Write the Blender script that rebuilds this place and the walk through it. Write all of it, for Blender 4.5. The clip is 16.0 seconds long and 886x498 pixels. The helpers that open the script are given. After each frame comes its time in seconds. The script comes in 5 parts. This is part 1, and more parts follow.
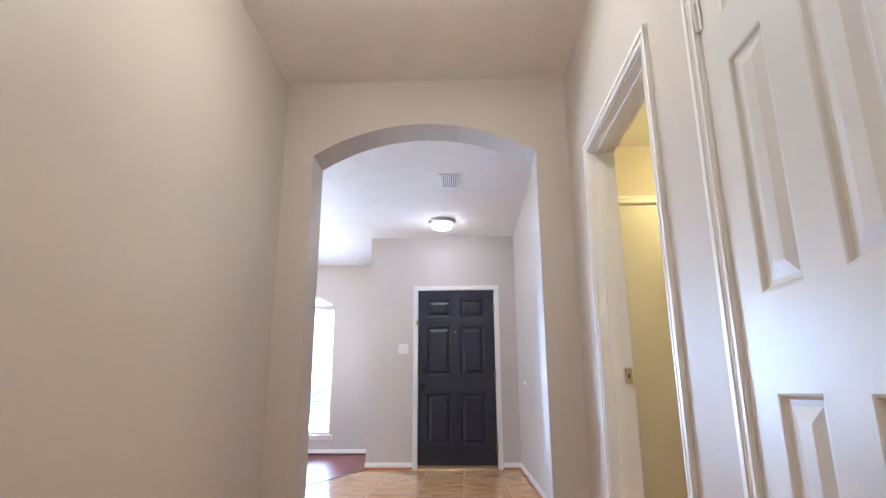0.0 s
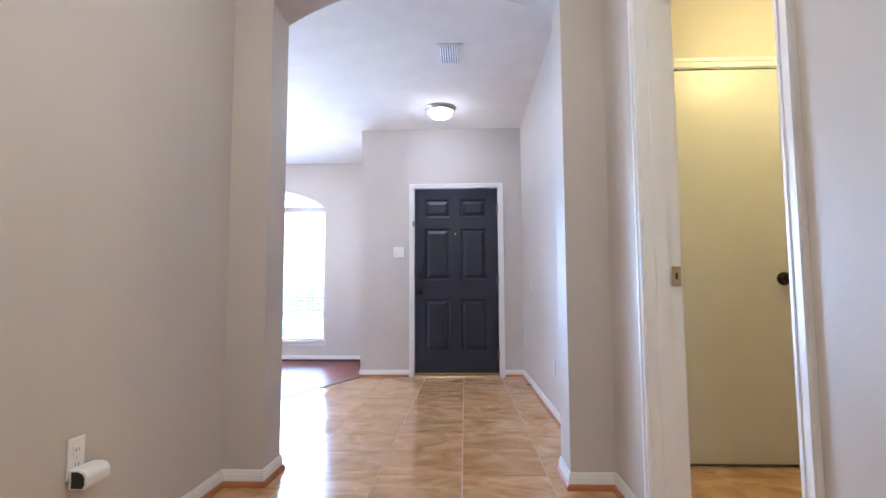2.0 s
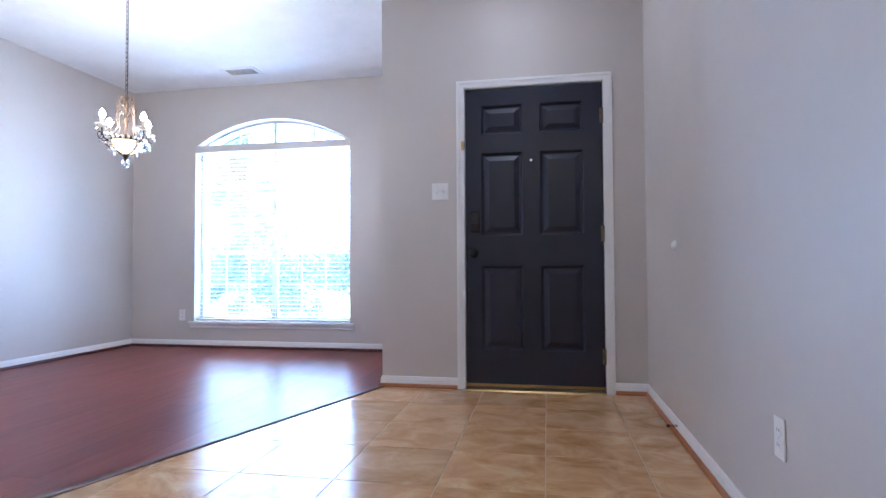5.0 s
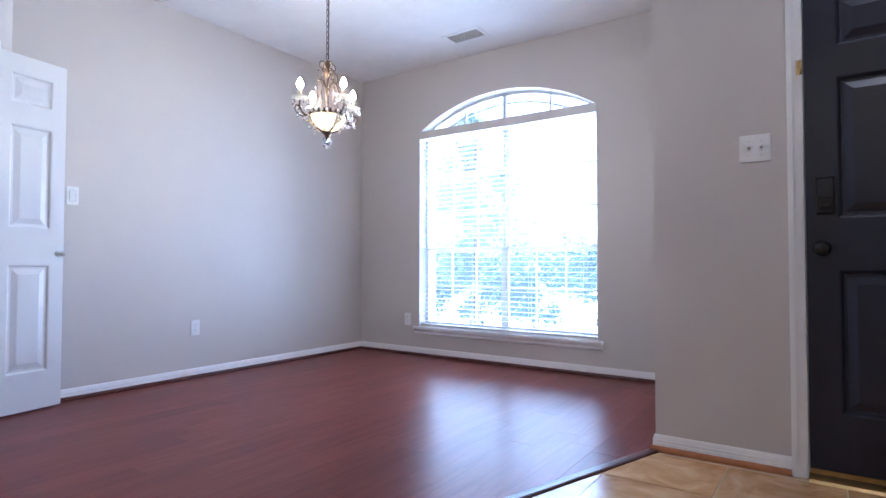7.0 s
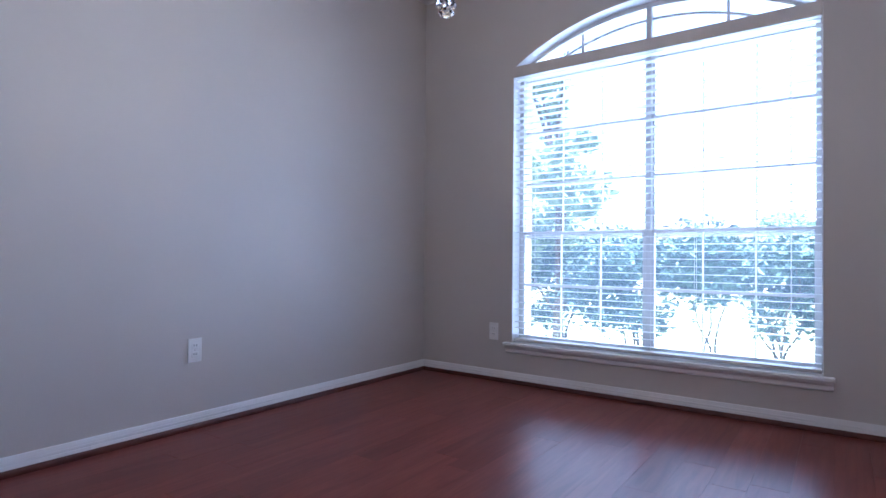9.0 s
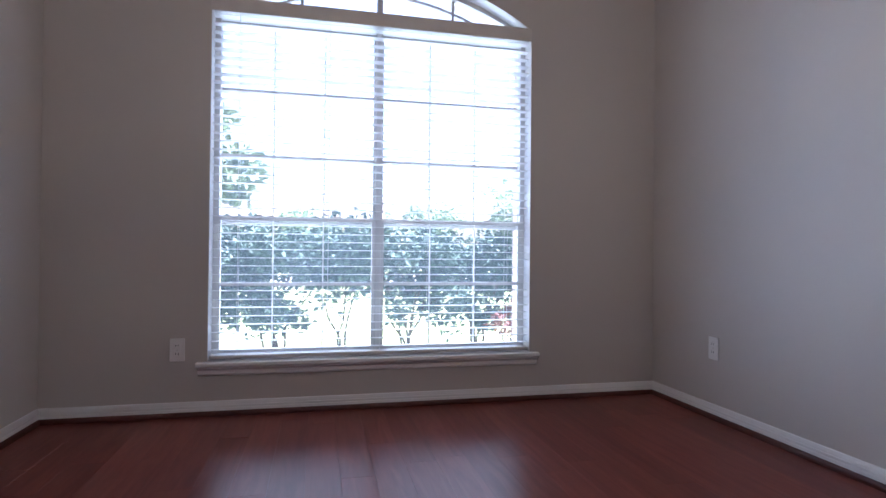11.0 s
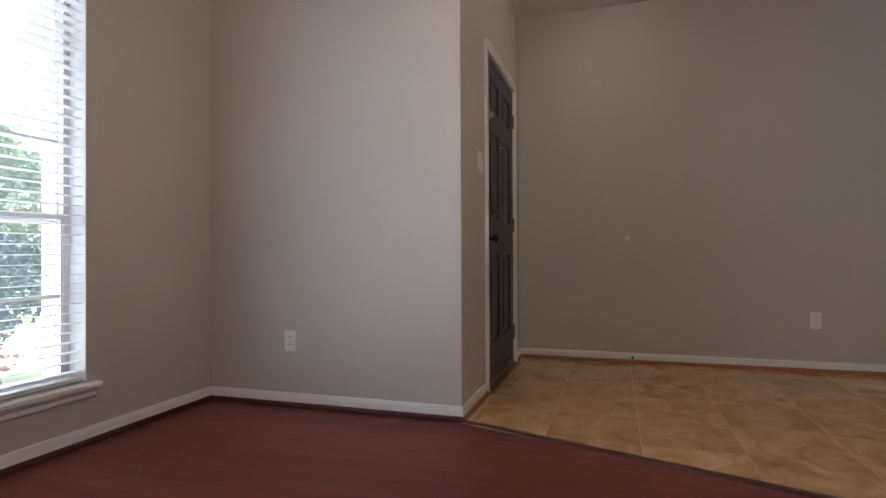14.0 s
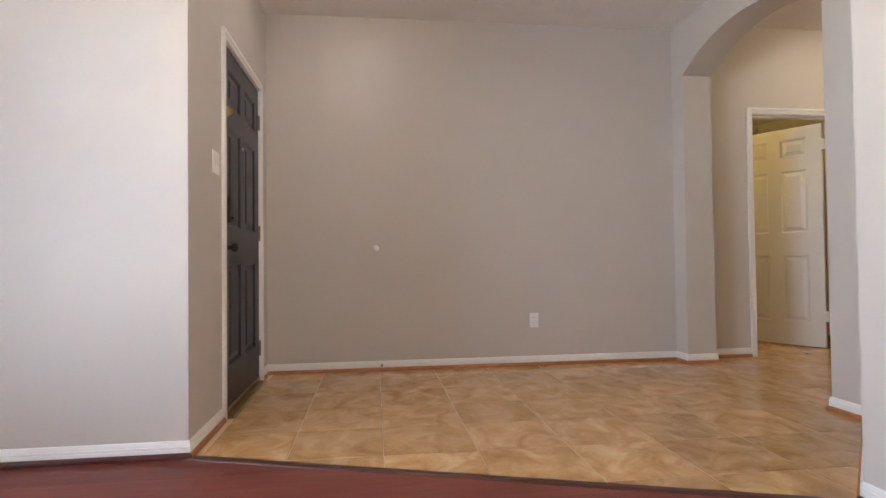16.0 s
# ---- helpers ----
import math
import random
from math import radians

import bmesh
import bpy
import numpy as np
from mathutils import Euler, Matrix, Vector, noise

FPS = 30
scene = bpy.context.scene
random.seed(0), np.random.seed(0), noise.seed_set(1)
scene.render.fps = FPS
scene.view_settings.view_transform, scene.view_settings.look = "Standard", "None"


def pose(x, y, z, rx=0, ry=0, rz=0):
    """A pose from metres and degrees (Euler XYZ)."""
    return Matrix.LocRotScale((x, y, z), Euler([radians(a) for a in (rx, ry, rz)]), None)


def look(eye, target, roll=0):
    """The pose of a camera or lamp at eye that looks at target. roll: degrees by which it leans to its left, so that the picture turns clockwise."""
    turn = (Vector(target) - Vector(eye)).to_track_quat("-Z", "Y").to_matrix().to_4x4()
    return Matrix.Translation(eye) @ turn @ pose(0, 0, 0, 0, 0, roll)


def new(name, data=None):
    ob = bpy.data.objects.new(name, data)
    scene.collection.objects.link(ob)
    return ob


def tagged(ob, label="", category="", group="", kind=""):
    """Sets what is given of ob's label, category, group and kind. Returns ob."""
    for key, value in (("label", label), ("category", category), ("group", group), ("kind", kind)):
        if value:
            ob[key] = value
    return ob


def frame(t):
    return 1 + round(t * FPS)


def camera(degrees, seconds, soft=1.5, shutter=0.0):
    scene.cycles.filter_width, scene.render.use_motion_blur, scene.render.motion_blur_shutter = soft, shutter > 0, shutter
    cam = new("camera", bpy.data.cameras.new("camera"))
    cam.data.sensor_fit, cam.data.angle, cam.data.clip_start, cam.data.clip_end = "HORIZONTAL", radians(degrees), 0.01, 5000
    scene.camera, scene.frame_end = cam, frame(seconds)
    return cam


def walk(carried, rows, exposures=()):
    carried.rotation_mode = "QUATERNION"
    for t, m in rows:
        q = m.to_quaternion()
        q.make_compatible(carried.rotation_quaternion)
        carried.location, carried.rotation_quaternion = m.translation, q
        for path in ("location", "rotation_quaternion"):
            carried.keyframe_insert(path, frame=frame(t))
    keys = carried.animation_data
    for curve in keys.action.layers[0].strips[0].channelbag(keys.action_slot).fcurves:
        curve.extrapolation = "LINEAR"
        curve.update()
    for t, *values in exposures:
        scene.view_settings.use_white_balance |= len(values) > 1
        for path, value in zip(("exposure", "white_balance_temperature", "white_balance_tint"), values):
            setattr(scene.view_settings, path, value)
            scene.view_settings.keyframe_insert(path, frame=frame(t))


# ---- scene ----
cam = camera(77.3, 16.0)
ROWS = [  # seconds, x, y, z, yaw, pitch, roll
    (0, 0.096, -0.216, 0.854, 2.24, 14.43, 0.29),
    (0.5, 0.105, -0.184, 0.842, 2.19, 11.27, 0.26),
    (1, 0.126, -0.107, 0.821, 2.39, 8.63, 0.11),
    (1.5, 0.130, 0.087, 0.823, 2.81, 6.26, 0.18),
    (2, 0.090, 0.411, 0.845, 2.28, 5.04, 0.24),
    (2.5, 0.085, 0.784, 0.831, 2.33, 3.97, 0.17),
    (3, 0.071, 1.200, 0.815, 2.67, 3.42, 0.07),
    (3.2, 0.085, 1.334, 0.822, 2.89, 3.11, 0.15),
    (4.25, 0.110, 2.185, 0.825, 5.43, 2.04, 0.27),
    (5.3, 0.053, 2.884, 0.838, 13.84, 1.66, 0.22),
    (5.5, 0.025, 2.988, 0.835, 16.30, 1.75, 0.11),
    (6, -0.056, 3.231, 0.840, 22.21, 1.72, -0.01),
    (6.5, -0.156, 3.517, 0.844, 29.66, 1.63, -0.07),
    (7, -0.392, 3.774, 0.853, 34.67, 1.59, -0.09),
    (7.5, -0.631, 4.025, 0.834, 37.94, 1.59, -0.19),
    (8, -0.958, 4.266, 0.821, 41.70, 1.46, -0.21),
    (8.2, -1.070, 4.381, 0.827, 42.82, 1.42, -0.23),
    (8.9, -1.664, 4.649, 0.831, 37.60, 0.95, -0.45),
    (9.6, -2.351, 4.791, 0.842, 20.02, 0.31, -0.77),
    (10.3, -2.799, 4.885, 0.838, 1.82, 0.18, -0.81),
    (10.5, -2.826, 4.899, 0.834, -1.37, 0.37, -0.80),
    (11, -3.016, 4.982, 0.819, -12.78, 0.54, -0.57),
    (11.5, -3.210, 5.108, 0.814, -24.49, 1.02, -0.15),
    (12, -3.518, 5.226, 0.826, -38.22, 0.97, 0.06),
    (12.5, -3.618, 5.392, 0.812, -48.26, 0.74, 0.06),
    (13, -3.660, 5.537, 0.821, -56.85, 0.66, 0.19),
    (13.5, -3.722, 5.628, 0.829, -64.74, 0.57, 0.23),
    (14, -3.701, 5.725, 0.835, -72.82, 0.38, 0.22),
    (14.5, -3.699, 5.725, 0.839, -79.30, 0.75, 0.23),
    (15, -3.720, 5.680, 0.848, -85.91, 0.76, 0.28),
    (15.5, -3.727, 5.685, 0.846, -92.75, 0.80, 0.43),
    (16, -3.566, 5.651, 0.835, -97.07, 1.20, 0.66),
]
EXPOSURES = [  # seconds, stops, kelvin, tint
    (0.0, 4.75, 5000, 14), (1.5, 4.77, 4850, 15), (3.0, 4.73, 4650, 15), (5.5, 3.95, 4700, 16), (7.0, 3.7, 4850, 18), (8.0, 3.27, 4800, 19),
    (10.5, 2.5, 5180, 23), (11.0, 2.42, 5450, 22), (12.0, 1.86, 5900, 22), (12.5, 1.93, 6000, 21), (13.5, 2.43, 6200, 20), (14.5, 3.03, 6600, 18), (15.0, 3.4, 6700, 18), (15.5, 3.67, 6450, 17), (16.0, 3.9, 6250, 16)]
walk(cam, [(t, pose(x, y, z, 90 + pitch, roll, yaw)) for t, x, y, z, yaw, pitch, roll in ROWS], EXPOSURES)

# ---- world and sun ----
world = bpy.data.worlds.new("sky")
scene.world = world
world.use_nodes = True
wn = world.node_tree.nodes
sky = wn.new("ShaderNodeTexSky")
sky.sky_type, sky.sun_disc = "NISHITA", False
SUN_EL, SUN_AZ = 64.0, 97.0          # degrees above the horizon, clockwise from +y
sky.sun_elevation, sky.sun_rotation = radians(SUN_EL), radians(SUN_AZ)
sky.dust_density, sky.ozone_density = 4.0, 0.5
wn["Background"].inputs[1].default_value = 0.15
world.node_tree.links.new(sky.outputs[0], wn["Background"].inputs[0])
sun_data = bpy.data.lights.new("sun", "SUN")
sun_data.energy, sun_data.angle, sun_data.color = 5.0, radians(0.6), (1.0, 0.95, 0.86)
sun = new("sun", sun_data)
SUN_FROM = Vector((math.sin(radians(SUN_AZ)) * math.cos(radians(SUN_EL)), math.cos(radians(SUN_AZ)) * math.cos(radians(SUN_EL)), math.sin(radians(SUN_EL))))
sun.matrix_world = look(SUN_FROM * 40, (0, 0, 0))

# brightness of the things that give off light
DOME, BULB, BOWL, HALL_DOME, BATH_DOME = 1.7, 58.0, 0.22, 4.5, 4.8

# added area lamp outside the window, standing in for sky and lawn light
day = bpy.data.lights.new("window_daylight", "AREA")
day.shape, day.size, day.size_y, day.energy, day.color = "RECTANGLE", 4.0, 2.2, 33.0, (0.71, 0.85, 1.0)
day_ob = new("window_daylight", day)
day_ob.matrix_world = look((-3.3, 9.0, 1.05), (-2.85, 5.0, 2.2))

# ---- materials ----
def nodes_of(name):
    m = bpy.data.materials.new(name)
    m.use_nodes = True
    return m, m.node_tree.nodes, m.node_tree.links, m.node_tree.nodes["Principled BSDF"]


def noise_node(n, l, coord, scale, detail=4.0, rough=0.55, distortion=0.0):
    t = n.new("ShaderNodeTexNoise")
    t.inputs["Scale"].default_value, t.inputs["Detail"].default_value = scale, detail
    t.inputs["Roughness"].default_value, t.inputs["Distortion"].default_value = rough, distortion
    l.new(coord, t.inputs["Vector"])
    return t


def ramp_node(n, l, fac, stops):
    r = n.new("ShaderNodeValToRGB")
    e = r.color_ramp.elements
    while len(e) < len(stops):
        e.new(0.5)
    for el, (p, c) in zip(e, stops):
        el.position, el.color = p, (*c, 1)
    l.new(fac, r.inputs[0])
    return r


def surface(name, c1, c2, scale=3.0, rough=(0.45, 0.6), bump=0.1, bump_scale=120.0, metal=0.0, coat=0.0, depth=0.002, sheen_rough=0.1):
    """Two tones in soft patches, fine relief, uneven gloss."""
    m, n, l, b = nodes_of(name)
    co = n.new("ShaderNodeTexCoord").outputs["Object"]
    big = noise_node(n, l, co, scale, 5)
    l.new(ramp_node(n, l, big.outputs[0], [(0.3, c1), (0.7, c2)]).outputs[0], b.inputs["Base Color"])
    mr = n.new("ShaderNodeMapRange")
    mr.inputs[3].default_value, mr.inputs[4].default_value = rough
    mid = noise_node(n, l, co, scale * 7, 3)
    l.new(mid.outputs[0], mr.inputs[0])
    l.new(mr.outputs[0], b.inputs["Roughness"])
    if bump:
        fine = noise_node(n, l, co, bump_scale, 2)
        bp = n.new("ShaderNodeBump")
        bp.inputs["Strength"].default_value, bp.inputs["Distance"].default_value = bump, depth
        l.new(fine.outputs[0], bp.inputs["Height"])
        l.new(bp.outputs[0], b.inputs["Normal"])
    b.inputs["Metallic"].default_value = metal
    b.inputs["Coat Weight"].default_value = coat
    b.inputs["Coat Roughness"].default_value = sheen_rough
    return m


def glow(name, color, strength):
    m, n, l, b = nodes_of(name)
    b.inputs["Base Color"].default_value = (0.9, 0.88, 0.84, 1)
    b.inputs["Emission Color"].default_value = (*color, 1)
    b.inputs["Emission Strength"].default_value = strength
    b.inputs["Roughness"].default_value = 0.3
    return m


M_WALL = surface("greige wall paint", (0.555, 0.511, 0.47), (0.58, 0.536, 0.495), 1.3, (0.42, 0.56), 0.22, 110, depth=0.0015)
M_CEIL = surface("ceiling texture", (0.80, 0.78, 0.76), (0.85, 0.83, 0.81), 5.0, (0.8, 0.9), 0.5, 17, depth=0.006)
M_TRIM = surface("white trim enamel", (0.81, 0.80, 0.785), (0.85, 0.84, 0.825), 5.0, (0.29, 0.38), 0.0, 60)
M_OAK = surface("oak shoe moulding", (0.34, 0.125, 0.04), (0.44, 0.175, 0.06), 14.0, (0.35, 0.5), 0.1, 90)
M_CHERRYTRIM = surface("cherry shoe moulding", (0.060, 0.016, 0.011), (0.10, 0.026, 0.017), 14.0, (0.25, 0.4), 0.1, 90)
M_BLACKMETAL = surface("blackened bronze", (0.016, 0.014, 0.013), (0.03, 0.026, 0.024), 30.0, (0.3, 0.45), 0.05, 200, metal=0.6)
M_BRASS = surface("worn brass", (0.40, 0.28, 0.11), (0.52, 0.37, 0.16), 30.0, (0.25, 0.4), 0.05, 200, metal=1.0)
M_LATCH = surface("tarnished brass", (0.34, 0.23, 0.11), (0.44, 0.31, 0.16), 30.0, (0.4, 0.55), 0.05, 200, metal=0.7)
M_HINGE = surface("aged bronze hinge", (0.20, 0.145, 0.095), (0.28, 0.21, 0.14), 30.0, (0.35, 0.5), 0.05, 200, metal=0.8)
M_PEARL = surface("pearl bead", (0.80, 0.74, 0.62), (0.86, 0.80, 0.70), 40.0, (0.2, 0.3), 0.0)
M_NICKEL = surface("satin nickel", (0.56, 0.54, 0.50), (0.64, 0.62, 0.58), 30.0, (0.25, 0.35), 0.03, 200, metal=1.0)
M_PAN = surface("brushed pewter", (0.36, 0.35, 0.335), (0.44, 0.43, 0.41), 30.0, (0.35, 0.45), 0.03, 200, metal=0.8)
M_BRONZE = surface("antique gold bronze", (0.045, 0.027, 0.014), (0.105, 0.063, 0.03), 40.0, (0.4, 0.6), 0.2, 150, metal=0.6)
M_PLASTIC = surface("white plastic", (0.80, 0.79, 0.77), (0.83, 0.82, 0.80), 20.0, (0.25, 0.35), 0.02, 200)
M_IVORY = surface("ivory plastic", (0.66, 0.57, 0.40), (0.70, 0.61, 0.45), 20.0, (0.3, 0.4), 0.02, 200)
M_DARK = surface("black plastic", (0.012, 0.012, 0.012), (0.02, 0.02, 0.02), 20.0, (0.3, 0.5), 0.05, 200)
M_BLIND = surface("white blind slat", (0.82, 0.81, 0.79), (0.86, 0.85, 0.83), 8.0, (0.35, 0.5), 0.05, 120)
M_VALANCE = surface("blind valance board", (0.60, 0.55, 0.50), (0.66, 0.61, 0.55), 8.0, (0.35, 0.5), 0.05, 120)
# frame tone dulled, its backlit shade put into the colour
M_VINYL = surface("dulled backlit vinyl frame", (0.62, 0.60, 0.585), (0.67, 0.65, 0.63), 8.0, (0.3, 0.45), 0.03, 120)
M_CORD = surface("blind cord", (0.78, 0.77, 0.74), (0.8, 0.8, 0.78), 30.0, (0.7, 0.8), 0.1, 300)
M_GROUT = surface("tan grout", (0.50, 0.36, 0.22), (0.60, 0.44, 0.28), 12.0, (0.8, 0.9), 0.3, 200)
M_SUBFLOOR = surface("dark joint", (0.03, 0.012, 0.009), (0.045, 0.018, 0.012), 12.0, (0.7, 0.9), 0.2, 100)
M_GRASS = surface("sunlit lawn", (0.26, 0.33, 0.13), (0.36, 0.42, 0.19), 0.6, (0.8, 0.95), 0.6, 40, depth=0.02)
# bluish cast of the window glare is put into this leaf colour
M_LEAF = surface("shrub leaves", (0.036, 0.082, 0.072), (0.090, 0.155, 0.125), 6.0, (0.5, 0.7), 0.0)
# paled tone, with haze and strong sun put into the leaf colour
M_LEAFLIGHT = surface("tree leaves", (0.13, 0.20, 0.12), (0.24, 0.32, 0.20), 3.0, (0.4, 0.6), 0.0)
M_BARK = surface("bark", (0.07, 0.05, 0.04), (0.13, 0.10, 0.08), 12.0, (0.8, 0.95), 0.8, 30, depth=0.01)
M_BRICK = surface("pinkish brick", (0.40, 0.28, 0.24), (0.50, 0.37, 0.33), 9.0, (0.8, 0.9), 0.5, 40, depth=0.004)
M_ROOF = surface("grey shingles", (0.11, 0.10, 0.095), (0.17, 0.155, 0.145), 5.0, (0.8, 0.95), 0.5, 30, depth=0.01)
M_ROAD = surface("concrete pavement", (0.38, 0.37, 0.35), (0.45, 0.44, 0.42), 2.0, (0.8, 0.9), 0.3, 60)
M_VENT = surface("beige gap tone", (0.26, 0.23, 0.18), (0.33, 0.295, 0.235), 9.0, (0.6, 0.8), 0.1, 60)
M_FLOWER = surface("red shrub leaves", (0.16, 0.06, 0.05), (0.30, 0.11, 0.09), 9.0, (0.5, 0.6), 0.0)
M_DOME = glow("frosted glass dome", (1.0, 0.90, 0.78), DOME)
M_HALLDOME = glow("frosted hall dome", (1.0, 0.82, 0.53), HALL_DOME)
M_BATHDOME = glow("yellow frosted dome", (1.0, 0.70, 0.20), BATH_DOME)
M_BULB = glow("candle bulb", (1.0, 0.84, 0.62), BULB)


def door_paint(name, c1, c2, rough, grain):
    """Enamel over moulded wood grain that runs up the door."""
    m, n, l, b = nodes_of(name)
    co = n.new("ShaderNodeTexCoord").outputs["Object"]
    mp = n.new("ShaderNodeMapping")
    mp.inputs["Scale"].default_value = (90, 90, 3.0)
    l.new(co, mp.inputs[0])
    g = noise_node(n, l, mp.outputs[0], 1.6, 4, 0.6, 0.6)
    big = noise_node(n, l, co, 3.0, 4)
    l.new(ramp_node(n, l, big.outputs[0], [(0.3, c1), (0.7, c2)]).outputs[0], b.inputs["Base Color"])
    bp = n.new("ShaderNodeBump")
    bp.inputs["Strength"].default_value, bp.inputs["Distance"].default_value = grain, 0.0012
    l.new(g.outputs[0], bp.inputs["Height"])
    l.new(bp.outputs[0], b.inputs["Normal"])
    mr = n.new("ShaderNodeMapRange")
    mr.inputs[3].default_value, mr.inputs[4].default_value = rough
    l.new(big.outputs[0], mr.inputs[0])
    l.new(mr.outputs[0], b.inputs["Roughness"])
    return m


M_DOORWHITE = door_paint("white door enamel", (0.645, 0.63, 0.615), (0.68, 0.665, 0.65), (0.33, 0.40), 0.24)
M_DOORNAVY = door_paint("near-black navy door paint", (0.009, 0.0105, 0.022), (0.015, 0.017, 0.034), (0.28, 0.42), 0.3)


def plank_material():
    m, n, l, b = nodes_of("cherry laminate")
    co = n.new("ShaderNodeTexCoord").outputs["Object"]
    rnd = n.new("ShaderNodeObjectInfo").outputs["Random"]
    off = n.new("ShaderNodeVectorMath")
    off.operation = "MULTIPLY_ADD"
    comb = n.new("ShaderNodeCombineXYZ")
    for i in range(3):
        l.new(rnd, comb.inputs[i])
    off.inputs[1].default_value = (17, 31, 5)
    l.new(comb.outputs[0], off.inputs[0])
    l.new(co, off.inputs[2])
    mp = n.new("ShaderNodeMapping")
    mp.inputs["Scale"].default_value = (18, 1.4, 1)
    l.new(off.outputs[0], mp.inputs[0])
    grain = noise_node(n, l, mp.outputs[0], 1.5, 6, 0.6, 1.2)
    cloud = noise_node(n, l, off.outputs[0], 2.4, 3)
    c = ramp_node(n, l, grain.outputs[0], [(0.25, (0.148, 0.038, 0.030)), (0.5, (0.192, 0.052, 0.040)), (0.78, (0.235, 0.070, 0.052))])
    hue = n.new("ShaderNodeHueSaturation")
    mr = n.new("ShaderNodeMapRange")
    mr.inputs[3].default_value, mr.inputs[4].default_value = 0.86, 1.14
    l.new(rnd, mr.inputs[0])
    l.new(mr.outputs[0], hue.inputs["Value"])
    mixc = n.new("ShaderNodeMix")
    mixc.data_type, mixc.blend_type = "RGBA", "MULTIPLY"
    mixc.inputs[0].default_value = 0.5
    l.new(c.outputs[0], mixc.inputs[6])
    l.new(ramp_node(n, l, cloud.outputs[0], [(0.2, (0.93, 0.93, 0.93)), (0.8, (1.05, 1.05, 1.05))]).outputs[0], mixc.inputs[7])
    l.new(mixc.outputs[2], hue.inputs["Color"])
    l.new(hue.outputs[0], b.inputs["Base Color"])
    rr = n.new("ShaderNodeMapRange")
    rr.inputs[3].default_value, rr.inputs[4].default_value = 0.295, 0.35
    l.new(cloud.outputs[0], rr.inputs[0])
    l.new(rr.outputs[0], b.inputs["Roughness"])
    b.inputs["Specular IOR Level"].default_value = 0.13
    return m


def tile_material():
    m, n, l, b = nodes_of("mottled tan ceramic tile")
    co = n.new("ShaderNodeTexCoord").outputs["Object"]
    rnd = n.new("ShaderNodeObjectInfo").outputs["Random"]
    comb = n.new("ShaderNodeCombineXYZ")
    for i in range(3):
        l.new(rnd, comb.inputs[i])
    off = n.new("ShaderNodeVectorMath")
    off.operation = "MULTIPLY_ADD"
    off.inputs[1].default_value = (23, 41, 7)
    l.new(comb.outputs[0], off.inputs[0])
    l.new(co, off.inputs[2])
    mp = n.new("ShaderNodeMapping")
    mp.inputs["Rotation"].default_value = (0, 0, 0.6)
    mp.inputs["Scale"].default_value = (1.0, 1.25, 1)
    l.new(off.outputs[0], mp.inputs[0])
    cloud = noise_node(n, l, mp.outputs[0], 4.6, 8, 0.6, 1.0)
    c = ramp_node(n, l, cloud.outputs[0], [(0.28, (0.37, 0.185, 0.068)), (0.44, (0.505, 0.288, 0.117)), (0.56, (0.60, 0.372, 0.172)), (0.72, (0.70, 0.49, 0.28))])
    hue = n.new("ShaderNodeHueSaturation")
    mr = n.new("ShaderNodeMapRange")
    mr.inputs[3].default_value, mr.inputs[4].default_value = 0.9, 1.08
    l.new(rnd, mr.inputs[0])
    l.new(mr.outputs[0], hue.inputs["Value"])
    l.new(c.outputs[0], hue.inputs["Color"])
    l.new(hue.outputs[0], b.inputs["Base Color"])
    rr = n.new("ShaderNodeMapRange")
    b.inputs["Specular IOR Level"].default_value = 0.5
    rr.inputs[3].default_value, rr.inputs[4].default_value = 0.12, 0.22
    l.new(cloud.outputs[0], rr.inputs[0])
    l.new(rr.outputs[0], b.inputs["Roughness"])
    return m


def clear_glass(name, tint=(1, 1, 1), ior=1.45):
    m, n, l, b = nodes_of(name)
    tr = n.new("ShaderNodeBsdfTransparent")
    tr.inputs[0].default_value = (*tint, 1)
    gl = n.new("ShaderNodeBsdfGlossy")
    gl.inputs["Roughness"].default_value = 0.02
    fr = n.new("ShaderNodeFresnel")
    fr.inputs[0].default_value = ior
    mx = n.new("ShaderNodeMixShader")
    l.new(fr.outputs[0], mx.inputs[0])
    l.new(tr.outputs[0], mx.inputs[1])
    l.new(gl.outputs[0], mx.inputs[2])
    # pale translucent veil painted into the glass for lens glare over the garden
    glare_veil = n.new("ShaderNodeBsdfTranslucent")
    glare_veil.inputs[0].default_value = (0.66, 0.76, 0.82, 1)
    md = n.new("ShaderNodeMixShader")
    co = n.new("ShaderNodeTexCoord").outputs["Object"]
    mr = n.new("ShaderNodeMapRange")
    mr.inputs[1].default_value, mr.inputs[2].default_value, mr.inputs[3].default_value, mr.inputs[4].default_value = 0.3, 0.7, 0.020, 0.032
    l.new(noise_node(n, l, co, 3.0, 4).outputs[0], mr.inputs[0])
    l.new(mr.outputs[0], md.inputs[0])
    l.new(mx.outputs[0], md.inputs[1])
    l.new(glare_veil.outputs[0], md.inputs[2])
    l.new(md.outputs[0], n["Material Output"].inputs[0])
    return m


def crystal_material():
    m, n, l, b = nodes_of("cut crystal")
    b.inputs["Base Color"].default_value = (0.97, 0.98, 1, 1)
    b.inputs["Transmission Weight"].default_value = 1.0
    b.inputs["Roughness"].default_value = 0.03
    b.inputs["IOR"].default_value = 1.6
    return m


